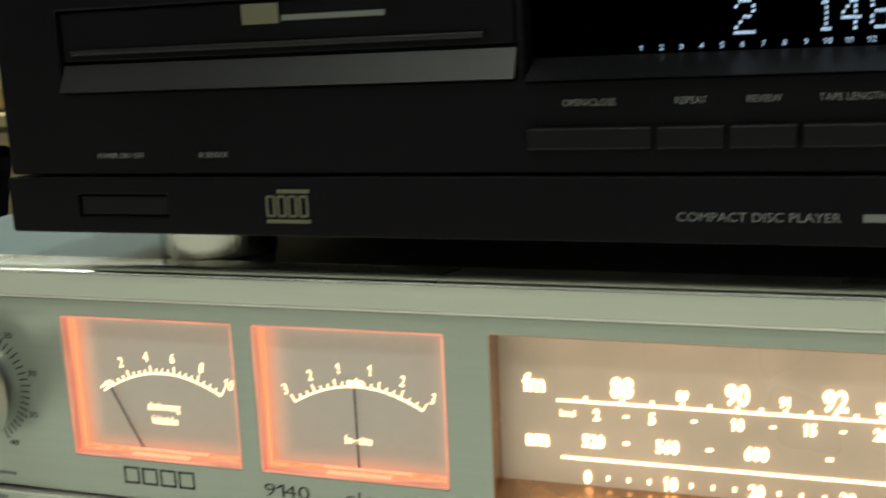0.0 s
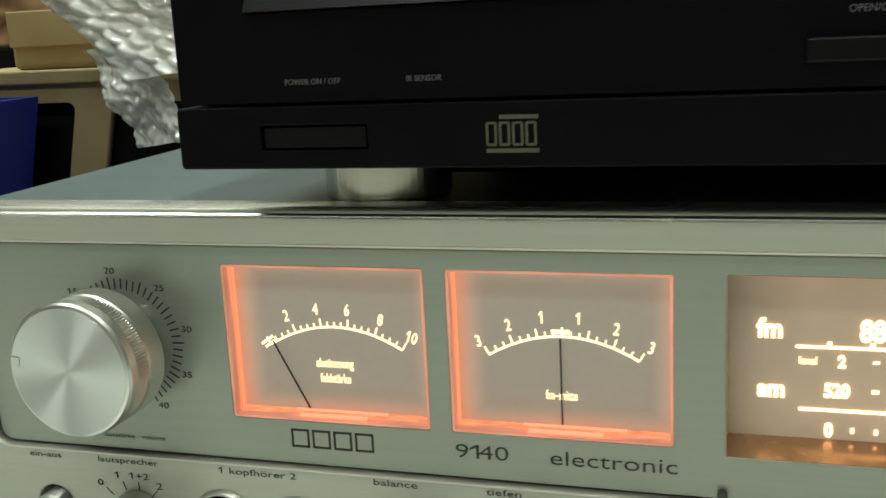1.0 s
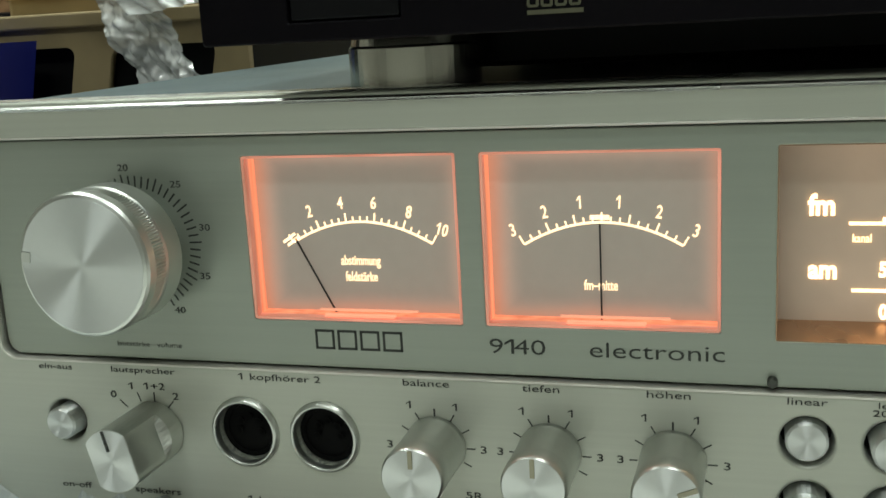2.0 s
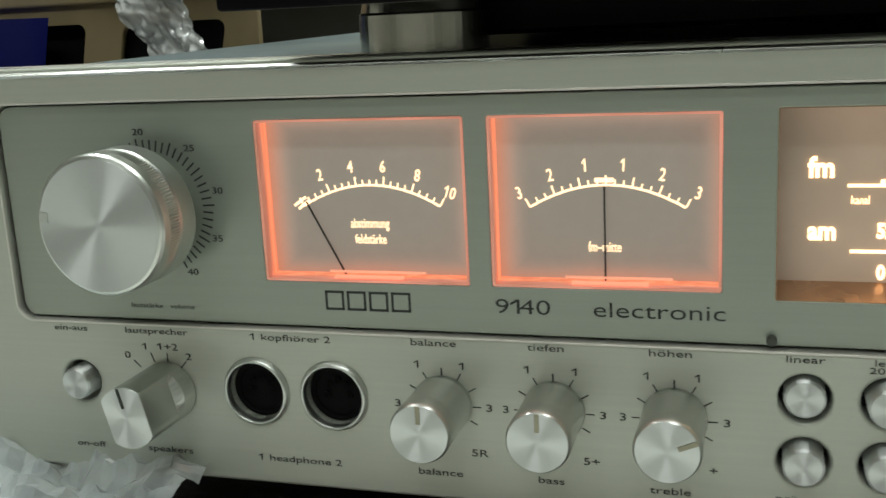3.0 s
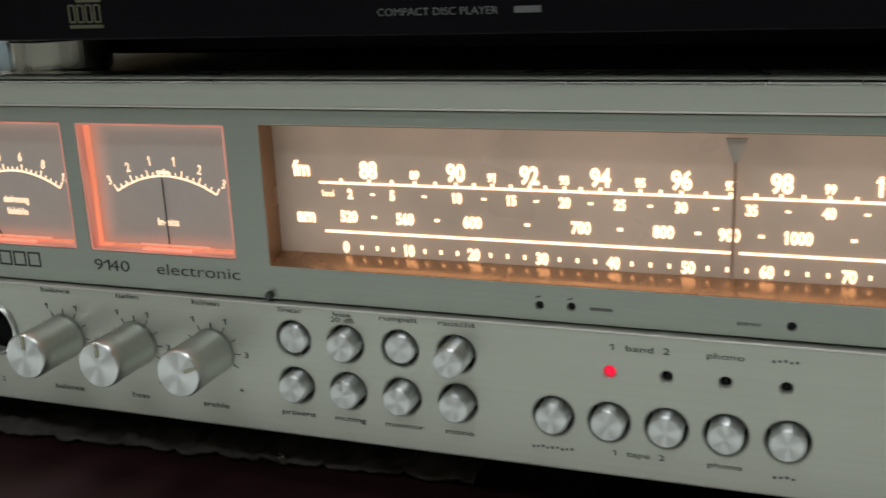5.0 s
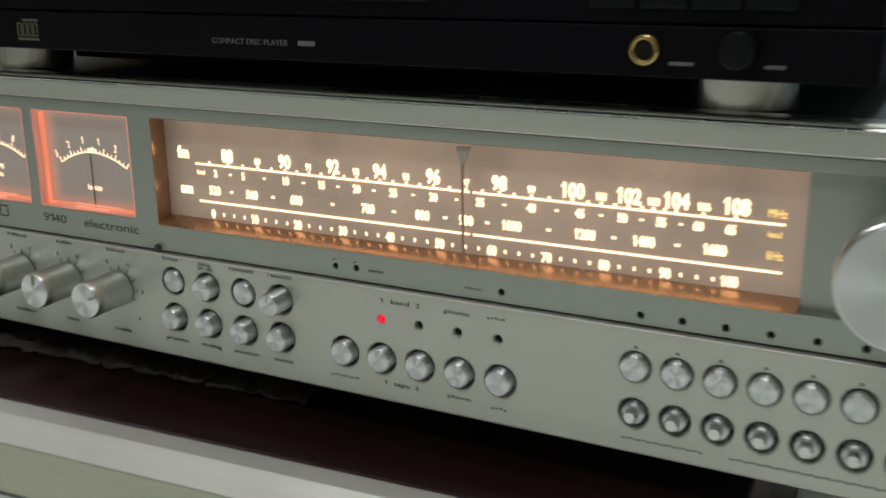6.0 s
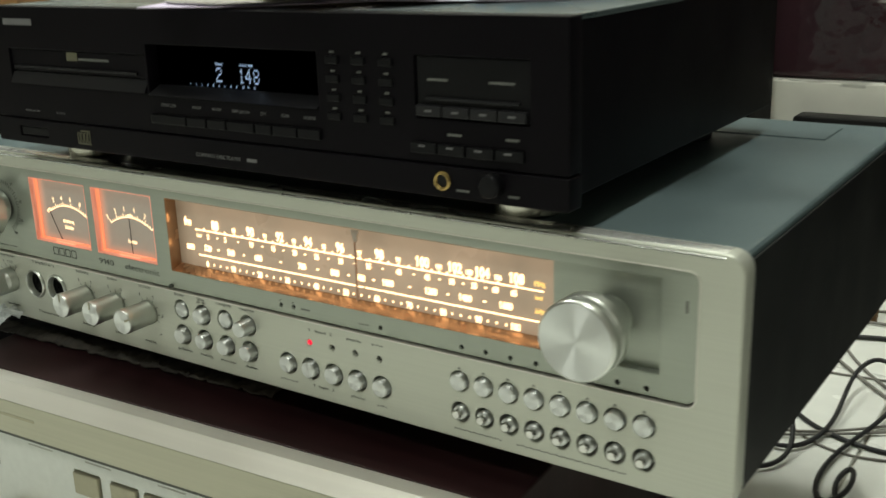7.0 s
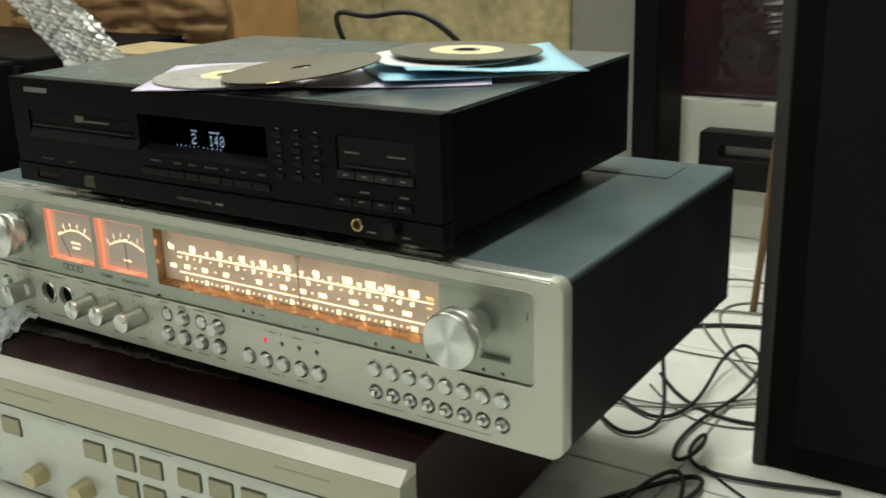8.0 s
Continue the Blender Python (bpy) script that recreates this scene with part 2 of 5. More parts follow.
M_BLUE = mat("royal_blue_plastic", (0.02, 0.03, 0.30), 0.35, 0.0, vary=0.2, grain=20)
M_SPEAKER = mat("black_vinyl_cabinet", (0.006, 0.0055, 0.006), 0.5, 0.0, vary=0.25, grain=200, blot=8, bump=0.15, spec=0.06)
M_CLOTH = mat("purple_black_speaker_cloth", (0.013, 0.0105, 0.014), 0.8, 0.0, vary=0.25, grain=900, blot=5, bump=0.2, spec=0.05)
M_SPKEDGE = mat("grey_brown_edge_strip", (0.032, 0.029, 0.028), 0.55, 0.0, vary=0.3, grain=60, blot=10)
M_STICK = mat("brown_wood_stick", (0.17, 0.09, 0.035), 0.6, 0.0, vary=0.25, grain=60, blot=14, stretch=(1, 1, 0.1))
M_WRAPBOX = mat("maroon_wrapped_carton", (0.050, 0.018, 0.026), 0.35, 0.0, vary=0.3, grain=20, blot=6)
M_LILAC = mat("lilac_paper", (0.66, 0.58, 0.76), 0.5, 0.0, vary=0.06)
M_SKY = mat("pale_blue_paper", (0.34, 0.62, 0.78), 0.45, 0.0, vary=0.08)
M_WHITEPAPER = mat("white_paper", (0.80, 0.82, 0.82), 0.4, 0.0, vary=0.04)
M_CREAM = mat("cream_disc_label", (0.72, 0.66, 0.40), 0.45, 0.0, vary=0.1, grain=200)
M_DISCDARK = mat("dark_olive_disc_lacquer", (0.050, 0.048, 0.034), 0.16, 0.25, vary=0.08, rough_vary=0.05)
M_DISCGOLD = mat("bronze_disc_mirror", (0.15, 0.115, 0.05), 0.12, 0.9, vary=0.06, rough_vary=0.04)
M_DISCGREY = mat("grey_printed_disc", (0.42, 0.40, 0.40), 0.3, 0.2, vary=0.06)
F_BUBBLE = film_mat("clear_bubble_film", (0.95, 0.97, 0.97), 0.66, 0.12, 0.25, 0.18)
F_BAG = film_mat("clear_bag_film", (0.74, 0.79, 0.80), 0.70, 0.10, 0.25, 0.14)
F_WRAP = film_mat("clear_shrink_film", (0.10, 0.08, 0.09), 0.06, 0.10, 0.03, 0.24)


# ---- building helpers ----
PLACED = {}


def thing(name, x, y, z, label, category, group="", turn=0):
    ob = new(name)
    ob.empty_display_size = 0.02
    m = pose(x, y, z, 0, 0, turn)
    ob.matrix_basis = m
    PLACED[ob.name] = m
    return tagged(ob, label, category, group)


def mesh_of(source, name, smooth=False):
    if isinstance(source, bpy.types.Mesh):
        return source
    me = bpy.data.meshes.new(name)
    bmesh.ops.recalc_face_normals(source, faces=source.faces)
    source.to_mesh(me)
    source.free()
    if smooth:
        for f in me.polygons:
            f.use_smooth = True
    return me


def part(name, source, material, parent=None, label="", at=None, smooth=False):
    """One mesh object, its place given in the world, under a thing or a part."""
    me = mesh_of(source, name, smooth)
    if not me.materials:
        me.materials.append(material)
    ob = new(name, me)
    at = at or Matrix()
    if parent is not None:
        ob.parent = parent
        ob.matrix_parent_inverse = PLACED[parent.name].inverted()
    ob.matrix_basis = at
    PLACED[ob.name] = at
    return tagged(ob, label)


def box(x0, x1, y0, y1, z0, z1, bevel=0.0, seg=2):
    bm = bmesh.new()
    bmesh.ops.create_cube(bm, size=1, matrix=Matrix.Translation(((x0 + x1) / 2, (y0 + y1) / 2, (z0 + z1) / 2)) @ Matrix.Diagonal((x1 - x0, y1 - y0, z1 - z0, 1)))
    if bevel:
        bmesh.ops.bevel(bm, geom=bm.edges, offset=bevel, segments=seg, affect="EDGES", profile=0.5)
    return bm


def lathe(profile, segs=48, knurl=None):
    """Turns (radius, y) pairs round the Y axis; knurl: (first, last, depth) of the ribbed rings."""
    bm = bmesh.new()
    rings = []
    for k, (r, y) in enumerate(profile):
        if r < 1e-6:
            rings.append([bm.verts.new((0, y, 0))])
            continue
        ring = []
        for i in range(segs):
            a = 2 * math.pi * i / segs
            q = r - (knurl[2] if knurl and knurl[0] <= k <= knurl[1] and i % 2 else 0)
            ring.append(bm.verts.new((q * math.cos(a), y, q * math.sin(a))))
        rings.append(ring)
    for a, b in zip(rings, rings[1:]):
        for i in range(segs):
            j = (i + 1) % segs
            if len(a) == 1 and len(b) > 1:
                bm.faces.new((a[0], b[j], b[i]))
            elif len(b) == 1 and len(a) > 1:
                bm.faces.new((a[i], a[j], b[0]))
            elif len(a) > 1:
                bm.faces.new((a[i], a[j], b[j], b[i]))
    return bm


def rrect(x0, x1, z0, z1, r, n=6):
    pts = []
    for cx, cz, a0 in ((x1 - r, z1 - r, 0), (x0 + r, z1 - r, 90), (x0 + r, z0 + r, 180), (x1 - r, z0 + r, 270)):
        for i in range(n + 1):
            a = radians(a0 + 90 * i / n)
            pts.append((cx + r * math.cos(a), cz + r * math.sin(a)))
    return pts


def circ(cx, cz, r, n=36):
    return [(cx + r * math.cos(2 * math.pi * i / n), cz + r * math.sin(2 * math.pi * i / n)) for i in range(n)]


UPRIGHT = Matrix.Rotation(math.pi / 2, 4, "X")


def weld(me):
    bm = bmesh.new()
    bm.from_mesh(me)
    bmesh.ops.remove_doubles(bm, verts=bm.verts, dist=1e-6)
    bm.to_mesh(me)
    bm.free()


def plate(outer, holes, y_front, depth, bevel=0.0):
    """A flat upright plate with openings through it, its front at y_front."""
    cu = bpy.data.curves.new("plate", "CURVE")
    cu.dimensions, cu.fill_mode = "2D", "BOTH"
    cu.extrude, cu.bevel_depth, cu.bevel_resolution, cu.offset = depth / 2 - bevel, bevel, 2, -bevel
    for loop in [outer] + [h[::-1] for h in holes]:
        sp = cu.splines.new("POLY")
        sp.points.add(len(loop) - 1)
        for p, (x, z) in zip(sp.points, loop):
            p.co = (x, z, 0, 1)
        sp.use_cyclic_u = True
    ob = bpy.data.objects.new("plate", cu)
    me = bpy.data.meshes.new_from_object(ob)
    bpy.data.objects.remove(ob)
    me.transform(Matrix.Translation((0, y_front + depth / 2, 0)) @ UPRIGHT)
    weld(me)
    return me


def flag_ones(me, ob, text, height, thick):
    """Gives each numeral one in flat lettering its slanting flag."""
    left_of = min(v.co.x for v in me.vertices)
    cu = ob.data
    cu.align_x = "LEFT"
    bm = bmesh.new()
    bm.from_mesh(me)
    cu.body = text
    whole = bpy.data.meshes.new_from_object(ob)
    shift = left_of - min(v.co.x for v in whole.vertices)
    for k, ch in enumerate(text):
        if ch != "1":
            continue
        cu.body = text[:k + 1]
        upto = bpy.data.meshes.new_from_object(ob)
        right, top = max(v.co.x for v in upto.vertices) + shift, max(v.co.y for v in upto.vertices)
        w = 0.15 * height
        pts = [(right, top), (right - w, top), (right - 0.42 * height, top - 0.24 * height), (right - 0.42 * height, top - 0.40 * height), (right - w, top - 0.19 * height)]
        front = [bm.verts.new((px, py, thick / 2 + 0.000004)) for px, py in pts]
        bm.faces.new(front)
    bm.to_mesh(me)
    bm.free()


def lettering(text, x, z, height, y, stretch=1.0, align="CENTER", lean=0.0, thick=0.0001, weight=0.0):
    cu = bpy.data.curves.new("lettering", "FONT")
    cu.body, cu.size, cu.extrude, cu.align_x, cu.resolution_u = text, height / 0.70, thick / 2, align, 3
    cu.offset = weight
    ob = bpy.data.objects.new("lettering", cu)
    me = bpy.data.meshes.new_from_object(ob)
    if "1" in text:
        flag_ones(me, ob, text, height, thick)
    bpy.data.objects.remove(ob)
    me.transform(Matrix.Translation((x, y - thick / 2, z)) @ Matrix.Rotation(radians(lean), 4, "Y") @ Matrix.Diagonal((stretch, 1, 1, 1)) @ UPRIGHT @ Matrix.Translation((0, -height / 2, 0)))
    me.materials.clear()
    weld(me)
    return me


def bars(segments, y, thick=0.0002):
    """Flat upright strokes (x0, z0, x1, z1, width) on the plane y."""
    bm = bmesh.new()
    for x0, z0, x1, z1, w in segments:
        d = Vector((x1 - x0, 0, z1 - z0))
        n = Vector((-d.z, 0, d.x)).normalized() * w / 2
        a, b = Vector((x0, y, z0)), Vector((x1, y, z1))
        front = [bm.verts.new(v) for v in (a + n, b + n, b - n, a - n)]
        back = [bm.verts.new(v.co + Vector((0, thick, 0))) for v in front]
        bm.faces.new(front)
        for i in range(4):
            bm.faces.new((front[i], front[(i + 1) % 4], back[(i + 1) % 4], back[i]))
    return bm


def tube(points, r, closed=False, res=6):
    """A round cable through the points."""
    cu = bpy.data.curves.new("tube", "CURVE")
    cu.dimensions, cu.bevel_depth, cu.bevel_resolution, cu.use_fill_caps = "3D", r, 2, True
    sp = cu.splines.new("NURBS")
    sp.points.add(len(points) - 1)
    for p, c in zip(sp.points, points):
        p.co = (*c, 1)
    sp.order_u, sp.use_endpoint_u, sp.resolution_u, sp.use_cyclic_u = 4, True, res, closed
    ob = bpy.data.objects.new("tube", cu)
    me = bpy.data.meshes.new_from_object(ob)
    bpy.data.objects.remove(ob)
    for f in me.polygons:
        f.use_smooth = True
    return me


def sheet(corner, u, v, nu, nv, bend):
    """A thin sheet from corner along u and v, pushed out of its plane by bend(a, b)."""
    bm = bmesh.new()
    corner, u, v = Vector(corner), Vector(u), Vector(v)
    n = u.cross(v).normalized()
    grid = [[bm.verts.new(corner + u * (i / nu) + v * (j / nv) + n * bend(i / nu, j / nv)) for j in range(nv + 1)] for i in range(nu + 1)]
    for i in range(nu):
        for j in range(nv):
            bm.faces.new((grid[i][j], grid[i + 1][j], grid[i + 1][j + 1], grid[i][j + 1]))
    return bm


# ---- the room ----
FLOOR_Z, WALL_Y, CEIL_Z = -0.262, 1.212, 1.80
ROOM = (-2.131, 2.071, -2.441, WALL_Y)
floor_ob = part("floor", box(ROOM[0], ROOM[1], ROOM[2], ROOM[3], FLOOR_Z - 0.05, FLOOR_Z - 0.003), M_GROUT)
tagged(floor_ob, "off-white glazed tile floor with thin grey joints", "floor", kind="structure")
for nm, b in (("wall_north", (ROOM[0] - 0.1, ROOM[1] + 0.1, WALL_Y, WALL_Y + 0.1, FLOOR_Z - 0.05, CEIL_Z)),
              ("wall_south", (ROOM[0] - 0.1, ROOM[1] + 0.1, ROOM[2] - 0.1, ROOM[2], FLOOR_Z - 0.05, CEIL_Z)),
              ("wall_west", (ROOM[0] - 0.1, ROOM[0], ROOM[2], WALL_Y, FLOOR_Z - 0.05, CEIL_Z)),
              ("wall_east", (ROOM[1], ROOM[1] + 0.1, ROOM[2], WALL_Y, FLOOR_Z - 0.05, CEIL_Z))):
    if nm == "wall_north":
        tagged(part(nm, box(*b), M_WALL), "cream painted plaster wall behind the equipment", "wall", kind="structure")
    else:
        tagged(part(nm, box(*b), M_WALLDIM), "unseen room wall, dark to cut the fill light", "wall", kind="structure")
tagged(part("ceiling", box(ROOM[0] - 0.1, ROOM[1] + 0.1, ROOM[2] - 0.1, WALL_Y + 0.1, CEIL_Z, CEIL_Z + 0.08), M_CEIL), "plain white painted ceiling", "ceiling", kind="structure")


# ---- receiver ----
RX0, RX1, RZ0, RZ1 = -0.167, 0.444, -0.1080, 0.0170
BX0, BX1, BZ0, BZ1 = -0.151, 0.4235, -0.0595, 0.0065
receiver = thing("stereo_receiver", 0.139, 0.0, -0.107, "silver vintage stereo receiver with lit dial, standing on the wooden amplifier", "receiver")

HOLES_A = [(0.081 + 0.0195 * i, -0.0718) for i in range(4)]
HOLES_B = [(0.081 + 0.0195 * i, -0.0887) for i in range(4)]
HOLES_C = [(0.1712 + 0.01755 * i, -0.0895) for i in range(5)]
PRESETS = [(0.294 + 0.0150 * i, -0.0740) for i in range(8)]
TRIMS = [(0.294 + 0.0150 * i, -0.0920) for i in range(8)]
LEDS = [(0.189 + 0.0171 * i, -0.0728) for i in range(4)]
JACKS = [(-0.0712, -0.0788), (-0.0467, -0.0788)]
POWER = (-0.1312, -0.0788)

holes = [rrect(BX0, BX1, BZ0, BZ1, 0.005)]
holes += [circ(x, z, 0.0064) for x, z in HOLES_A + HOLES_B + HOLES_C + [POWER]]
holes += [circ(x, z, 0.0056) for x, z in PRESETS + TRIMS]
holes += [circ(x, z, 0.0017, 16) for x, z in LEDS]
holes += [circ(x, z, 0.0090) for x, z in JACKS]
part("front_panel", plate(rrect(RX0, RX1, RZ0, RZ1, 0.009), holes, 0.0, 0.0136, 0.0010), M_PANEL, receiver, "brushed silver aluminium front panel")

# Top edge has brighter metal than the panel to hold its highlight.
part("top_edge", box(RX0 + 0.0075, RX1 - 0.0075, -0.0002, 0.0136, RZ1 - 0.0042, RZ1 + 0.0003, 0.0030, 5), M_EDGELIGHT, receiver, "rounded upper edge, brightened to carry its highlight", None, True)
# Thin bright ring added for the highlight line along the opening.
part("edge_highlight", plate(rrect(BX0 - 0.0007, BX1 + 0.0007, BZ0 - 0.0007, BZ1 + 0.0007, 0.0057), [rrect(BX0, BX1, BZ0, BZ1, 0.005)], -0.0003, 0.0040, 0.0002), M_AMPTOP, receiver, "thin bright strip added for the opening's edge highlight")

# chassis: its lid rises a hair towards the back
bm = bmesh.new()
vs = [bm.verts.new(c) for c in ((-0.165, 0.0138, -0.104), (0.441, 0.0138, -0.104), (0.441, 0.334, -0.104), (-0.165, 0.334, -0.104),
                                (-0.165, 0.0138, 0.0150), (0.441, 0.0138, 0.0150), (0.441, 0.334, 0.0165), (-0.165, 0.334, 0.0165))]
for f in ((3, 2, 1, 0), (4, 5, 6, 7), (0, 1, 5, 4), (1, 2, 6, 5), (2, 3, 7, 6), (3, 0, 4, 7)):
    bm.faces.new([vs[i] for i in f])
bmesh.ops.bevel(bm, geom=[e for e in bm.edges if abs((e.verts[0].co - e.verts[1].co).y) > 0.2], offset=0.003, segments=3, affect="EDGES", profile=0.5)
part("chassis", bm, M_CHASSIS, receiver, "dark blue-grey enamelled metal case")
# Thin dark panels added over the case sides to carry their shade.
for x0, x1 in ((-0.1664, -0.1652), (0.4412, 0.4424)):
    part("side_shade_panel", box(x0, x1, 0.0140, 0.334, -0.104, 0.0115, 0.0003), M_SIDESHADE, receiver, "thin added panel, near black for the shaded case side")
lid_seam = part("lid_panel", box(0.318, 0.405, 0.272, 0.318, 0.0153, 0.0172, 0.0005), M_CHASSIS, receiver, "raised cover strip on the lid")
for x in (-0.12, 0.40):
    for y in (0.06, 0.30):
        part("foot", lathe([(0, -0.0), (0.014, 0.0), (0.016, 0.021), (0, 0.021)], 24), M_RUBBER, receiver, "", Matrix.Translation((x, y, -0.1035)) @ Matrix.Rotation(-math.pi / 2, 4, "X"))

# recessed upper plate with its windows
BY = 0.0022
MZ0, MZ1 = -0.0455, 0.0003
METERS = ((-0.0660, -0.0054), (0.0010, 0.0605))
DX0, DX1, DZ0, DZ1 = 0.0735, 0.4050, -0.0470, 0.0008
part("groove", plate(rrect(BX0 - 0.003, BX1 + 0.003, BZ0 - 0.003, BZ1 + 0.003, 0.006),
                     [rrect(a - 0.002, b + 0.002, MZ0 - 0.002, MZ1 + 0.002, 0.001) for a, b in METERS] + [rrect(DX0 - 0.002, DX1 + 0.002, DZ0 - 0.002, DZ1 + 0.002, 0.001)], 0.0105, 0.002), M_GROOVE, receiver)
dots = [(0.1668, -0.0538), (0.1768, -0.0535), (0.2408, -0.0545)] + [(0.2945 + 0.0149 * i, -0.0552) for i in range(8)]
bezel = part("bezel_plate", plate(rrect(BX0 + 0.0007, BX1 - 0.0007, BZ0 + 0.0007, BZ1 - 0.0007, 0.0045),
                                  [rrect(a, b, MZ0, MZ1, 0.0006) for a, b in METERS] + [rrect(DX0, DX1, DZ0, DZ1, 0.0006)] + [circ(x, z, 0.0013, 14) for x, z in dots],
                                  BY, 0.0078, 0.0004), M_BEZEL, receiver, "green-grey anodised upper plate")
for x, z in dots:
    part("indicator", lathe([(0, BY + 0.0012), (0.0013, BY + 0.0012), (0.0013, 0.006), (0, 0.006)], 14), M_BLACK, bezel, "", Matrix.Translation((x, 0, z)))
part("adjusting_screw", lathe([(0, -0.0002), (0.0011, -0.0002), (0.0013, 0.0004), (0.0013, 0.003), (0, 0.003)], 18), M_GROOVE, receiver, "", Matrix.Translation((0.0728, 0.0, -0.0572)))
part("bezel_mark", bars([(0.4175, -0.008, 0.4175, -0.014, 0.0012)], BY - 0.0001), M_INKPALE, bezel)


def arc_points(u0, u1, v_end, v_top, n):
    """Points of a flat arc in window fractions, v counted downwards."""
    half, rise = (u1 - u0) / 2, (v_end - v_top)
    return [(u0 + (u1 - u0) * i / n, v_top + rise * ((2 * i / n - 1) ** 2)) for i in range(n + 1)]


def meter(x0, x1, kind):
    """A backlit pointer instrument in its window."""
    w, h, deep = x1 - x0, MZ1 - MZ0, 0.0090
    X, Z = (lambda u: x0 + (u - (0.018 if kind == "level" else 0.006)) * w), (lambda v: MZ1 - (v + 0.046) * h)
    tuning_meter = part("meter", box(x0 - 0.001, x1 + 0.001, deep, deep + 0.002, MZ0 - 0.001, MZ1 + 0.001), lit_card("grey_meter_card_edge_glow", x0, x1, MZ0, MZ1), receiver, "grey tuning meter with orange lit frame")
    inset = 0.0008
    # sloping lit walls round the card
    for nm, quad in (("left", ((x0, MZ0), (x0, MZ1), (x0 + inset, MZ1 - inset), (x0 + inset, MZ0 + inset))),
                     ("right", ((x1, MZ1), (x1, MZ0), (x1 - 0.0010, MZ0 + inset), (x1 - 0.0010, MZ1 - inset))),
                     ("top", ((x0, MZ1), (x1, MZ1), (x1 - 0.0010, MZ1 - inset), (x0 + inset, MZ1 - inset))),
                     ("bottom", ((x1, MZ0), (x0, MZ0), (x0 + inset, MZ0 + 0.0012), (x1 - 0.0010, MZ0 + 0.0012)))):
        for lo, hi, glowing in ((0.0, 0.55, G_RIM), (0.55, 1.0, G_FRAME if nm in ("left", "bottom") else G_RIM)):
            # outer and inner half of the slope; quad corners 0 and 1 are at the front, 3 and 2 behind them
            cut = [(quad[i][0] + (quad[3 - i][0] - quad[i][0]) * f, BY + 0.0004 + (deep - BY - 0.0007) * f, quad[i][1] + (quad[3 - i][1] - quad[i][1]) * f) for i, f in ((0, lo), (1, lo), (1, hi), (0, hi))]
            bm = bmesh.new()
            front = [bm.verts.new(c) for c in cut]
            cx, cz = (x0 + x1) / 2, (MZ0 + MZ1) / 2
            back = [bm.verts.new((x + (0.0006 if x > cx else -0.0006), y + 0.0003, z + (0.0006 if z > cz else -0.0006))) for x, y, z in cut]
            bm.faces.new(front)
            bm.faces.new(back[::-1])
            for i in range(4):
                bm.faces.new((front[i], back[i], back[(i + 1) % 4], front[(i + 1) % 4]))
            part("frame_side", bm, glowing, tuning_meter, "orange glowing acrylic frame side")
    part("glass_edge", plate(rrect(x0 + 0.0001, x1 - 0.0001, MZ0 + 0.0001, MZ1 - 0.0001, 0.0006), [rrect(x0 + 0.0007, x1 - 0.0007, MZ0 + 0.0006, MZ1 - 0.0006, 0.0004)], BY + 0.0002, 0.0008), G_RIM, tuning_meter)
    yf = deep - 0.0002
    u0, u1 = (0.195, 0.865) if kind == "level" else (0.167, 0.850)
    pts = arc_points(u0, u1, 0.505, 0.375, 40)
    seg = [(X(a[0]), Z(a[1]), X(b[0]), Z(b[1]), 0.00062) for a, b in zip(pts, pts[1:])]
    n_ticks = 21 if kind == "level" else 19
    for k in range(n_ticks):
        s = k / (n_ticks - 1)
        u, v = u0 + (u1 - u0) * s, 0.375 + 0.13 * (2 * s - 1) ** 2
        slope = 0.13 * 4 * (2 * s - 1) / (u1 - u0) * h / w
        d = Vector((slope, 1)).normalized() * ((0.0026 if k % (4 if kind == "level" else 3) == 0 else 0.0015))
        seg.append((X(u), Z(v), X(u) + d.x, Z(v) + d.y, 0.00042))
    part("scale_arc", bars(seg, yf), G_METER, tuning_meter, "thin glowing scale arc with ticks")
    if kind == "level":
        nums = (("2", 0.285, 0.31), ("4", 0.44, 0.26), ("6", 0.60, 0.26), ("8", 0.765, 0.315), ("10", 0.915, 0.42))
        words = (("abstimmung", 0.52, 0.61), ("feldst\u00e4rke", 0.52, 0.71))
        mark = [(X(0.145), Z(0.505), X(0.205), Z(0.450), 0.0008), (X(0.165), Z(0.525), X(0.222), Z(0.470), 0.0008)]
        needle = (X(0.395), Z(0.945), X(0.215), Z(0.475))
    else:
        nums = (("3", 0.117, 0.42), ("2", 0.26, 0.315), ("1", 0.417, 0.26), ("1", 0.586, 0.26), ("2", 0.753, 0.315), ("3", 0.905, 0.42))
        words = (("fm\u2013mitte", 0.50, 0.735),)
        mark = [(X(0.458), Z(0.347), X(0.542), Z(0.347), 0.0012)]
        needle = (X(0.503), Z(0.945), X(0.503), Z(0.380))
    for s, u, v in nums:
        part("numeral", lettering(s, X(u), Z(v), 0.0033, yf, 0.72, lean=(u - 0.5) * 42, weight=0.00005), G_METER, tuning_meter)
    for s, u, v in words:
        part("word", lettering(s, X(u), Z(v), 0.0027, yf, 0.62, weight=0.00003), G_METER, tuning_meter)
    part("zero_mark", bars(mark, yf), G_METER, tuning_meter)
    part("needle", bars([(*needle, 0.00045)], yf - 0.0012, 0.0003), M_NEEDLE, tuning_meter, "thin black pointer")
    part("light_bar", box(X(0.36), X(0.70), 0.0032, 0.0050, MZ0 + 0.0008, MZ0 + 0.0016, 0.0003), G_BAR, tuning_meter, "bright lamp strip at the needle pivot")
    part("light_bar", box(X(0.33), X(0.80), 0.0046, 0.0058, MZ0 + 0.0022, MZ0 + 0.0027, 0.0002), G_BAR, tuning_meter)


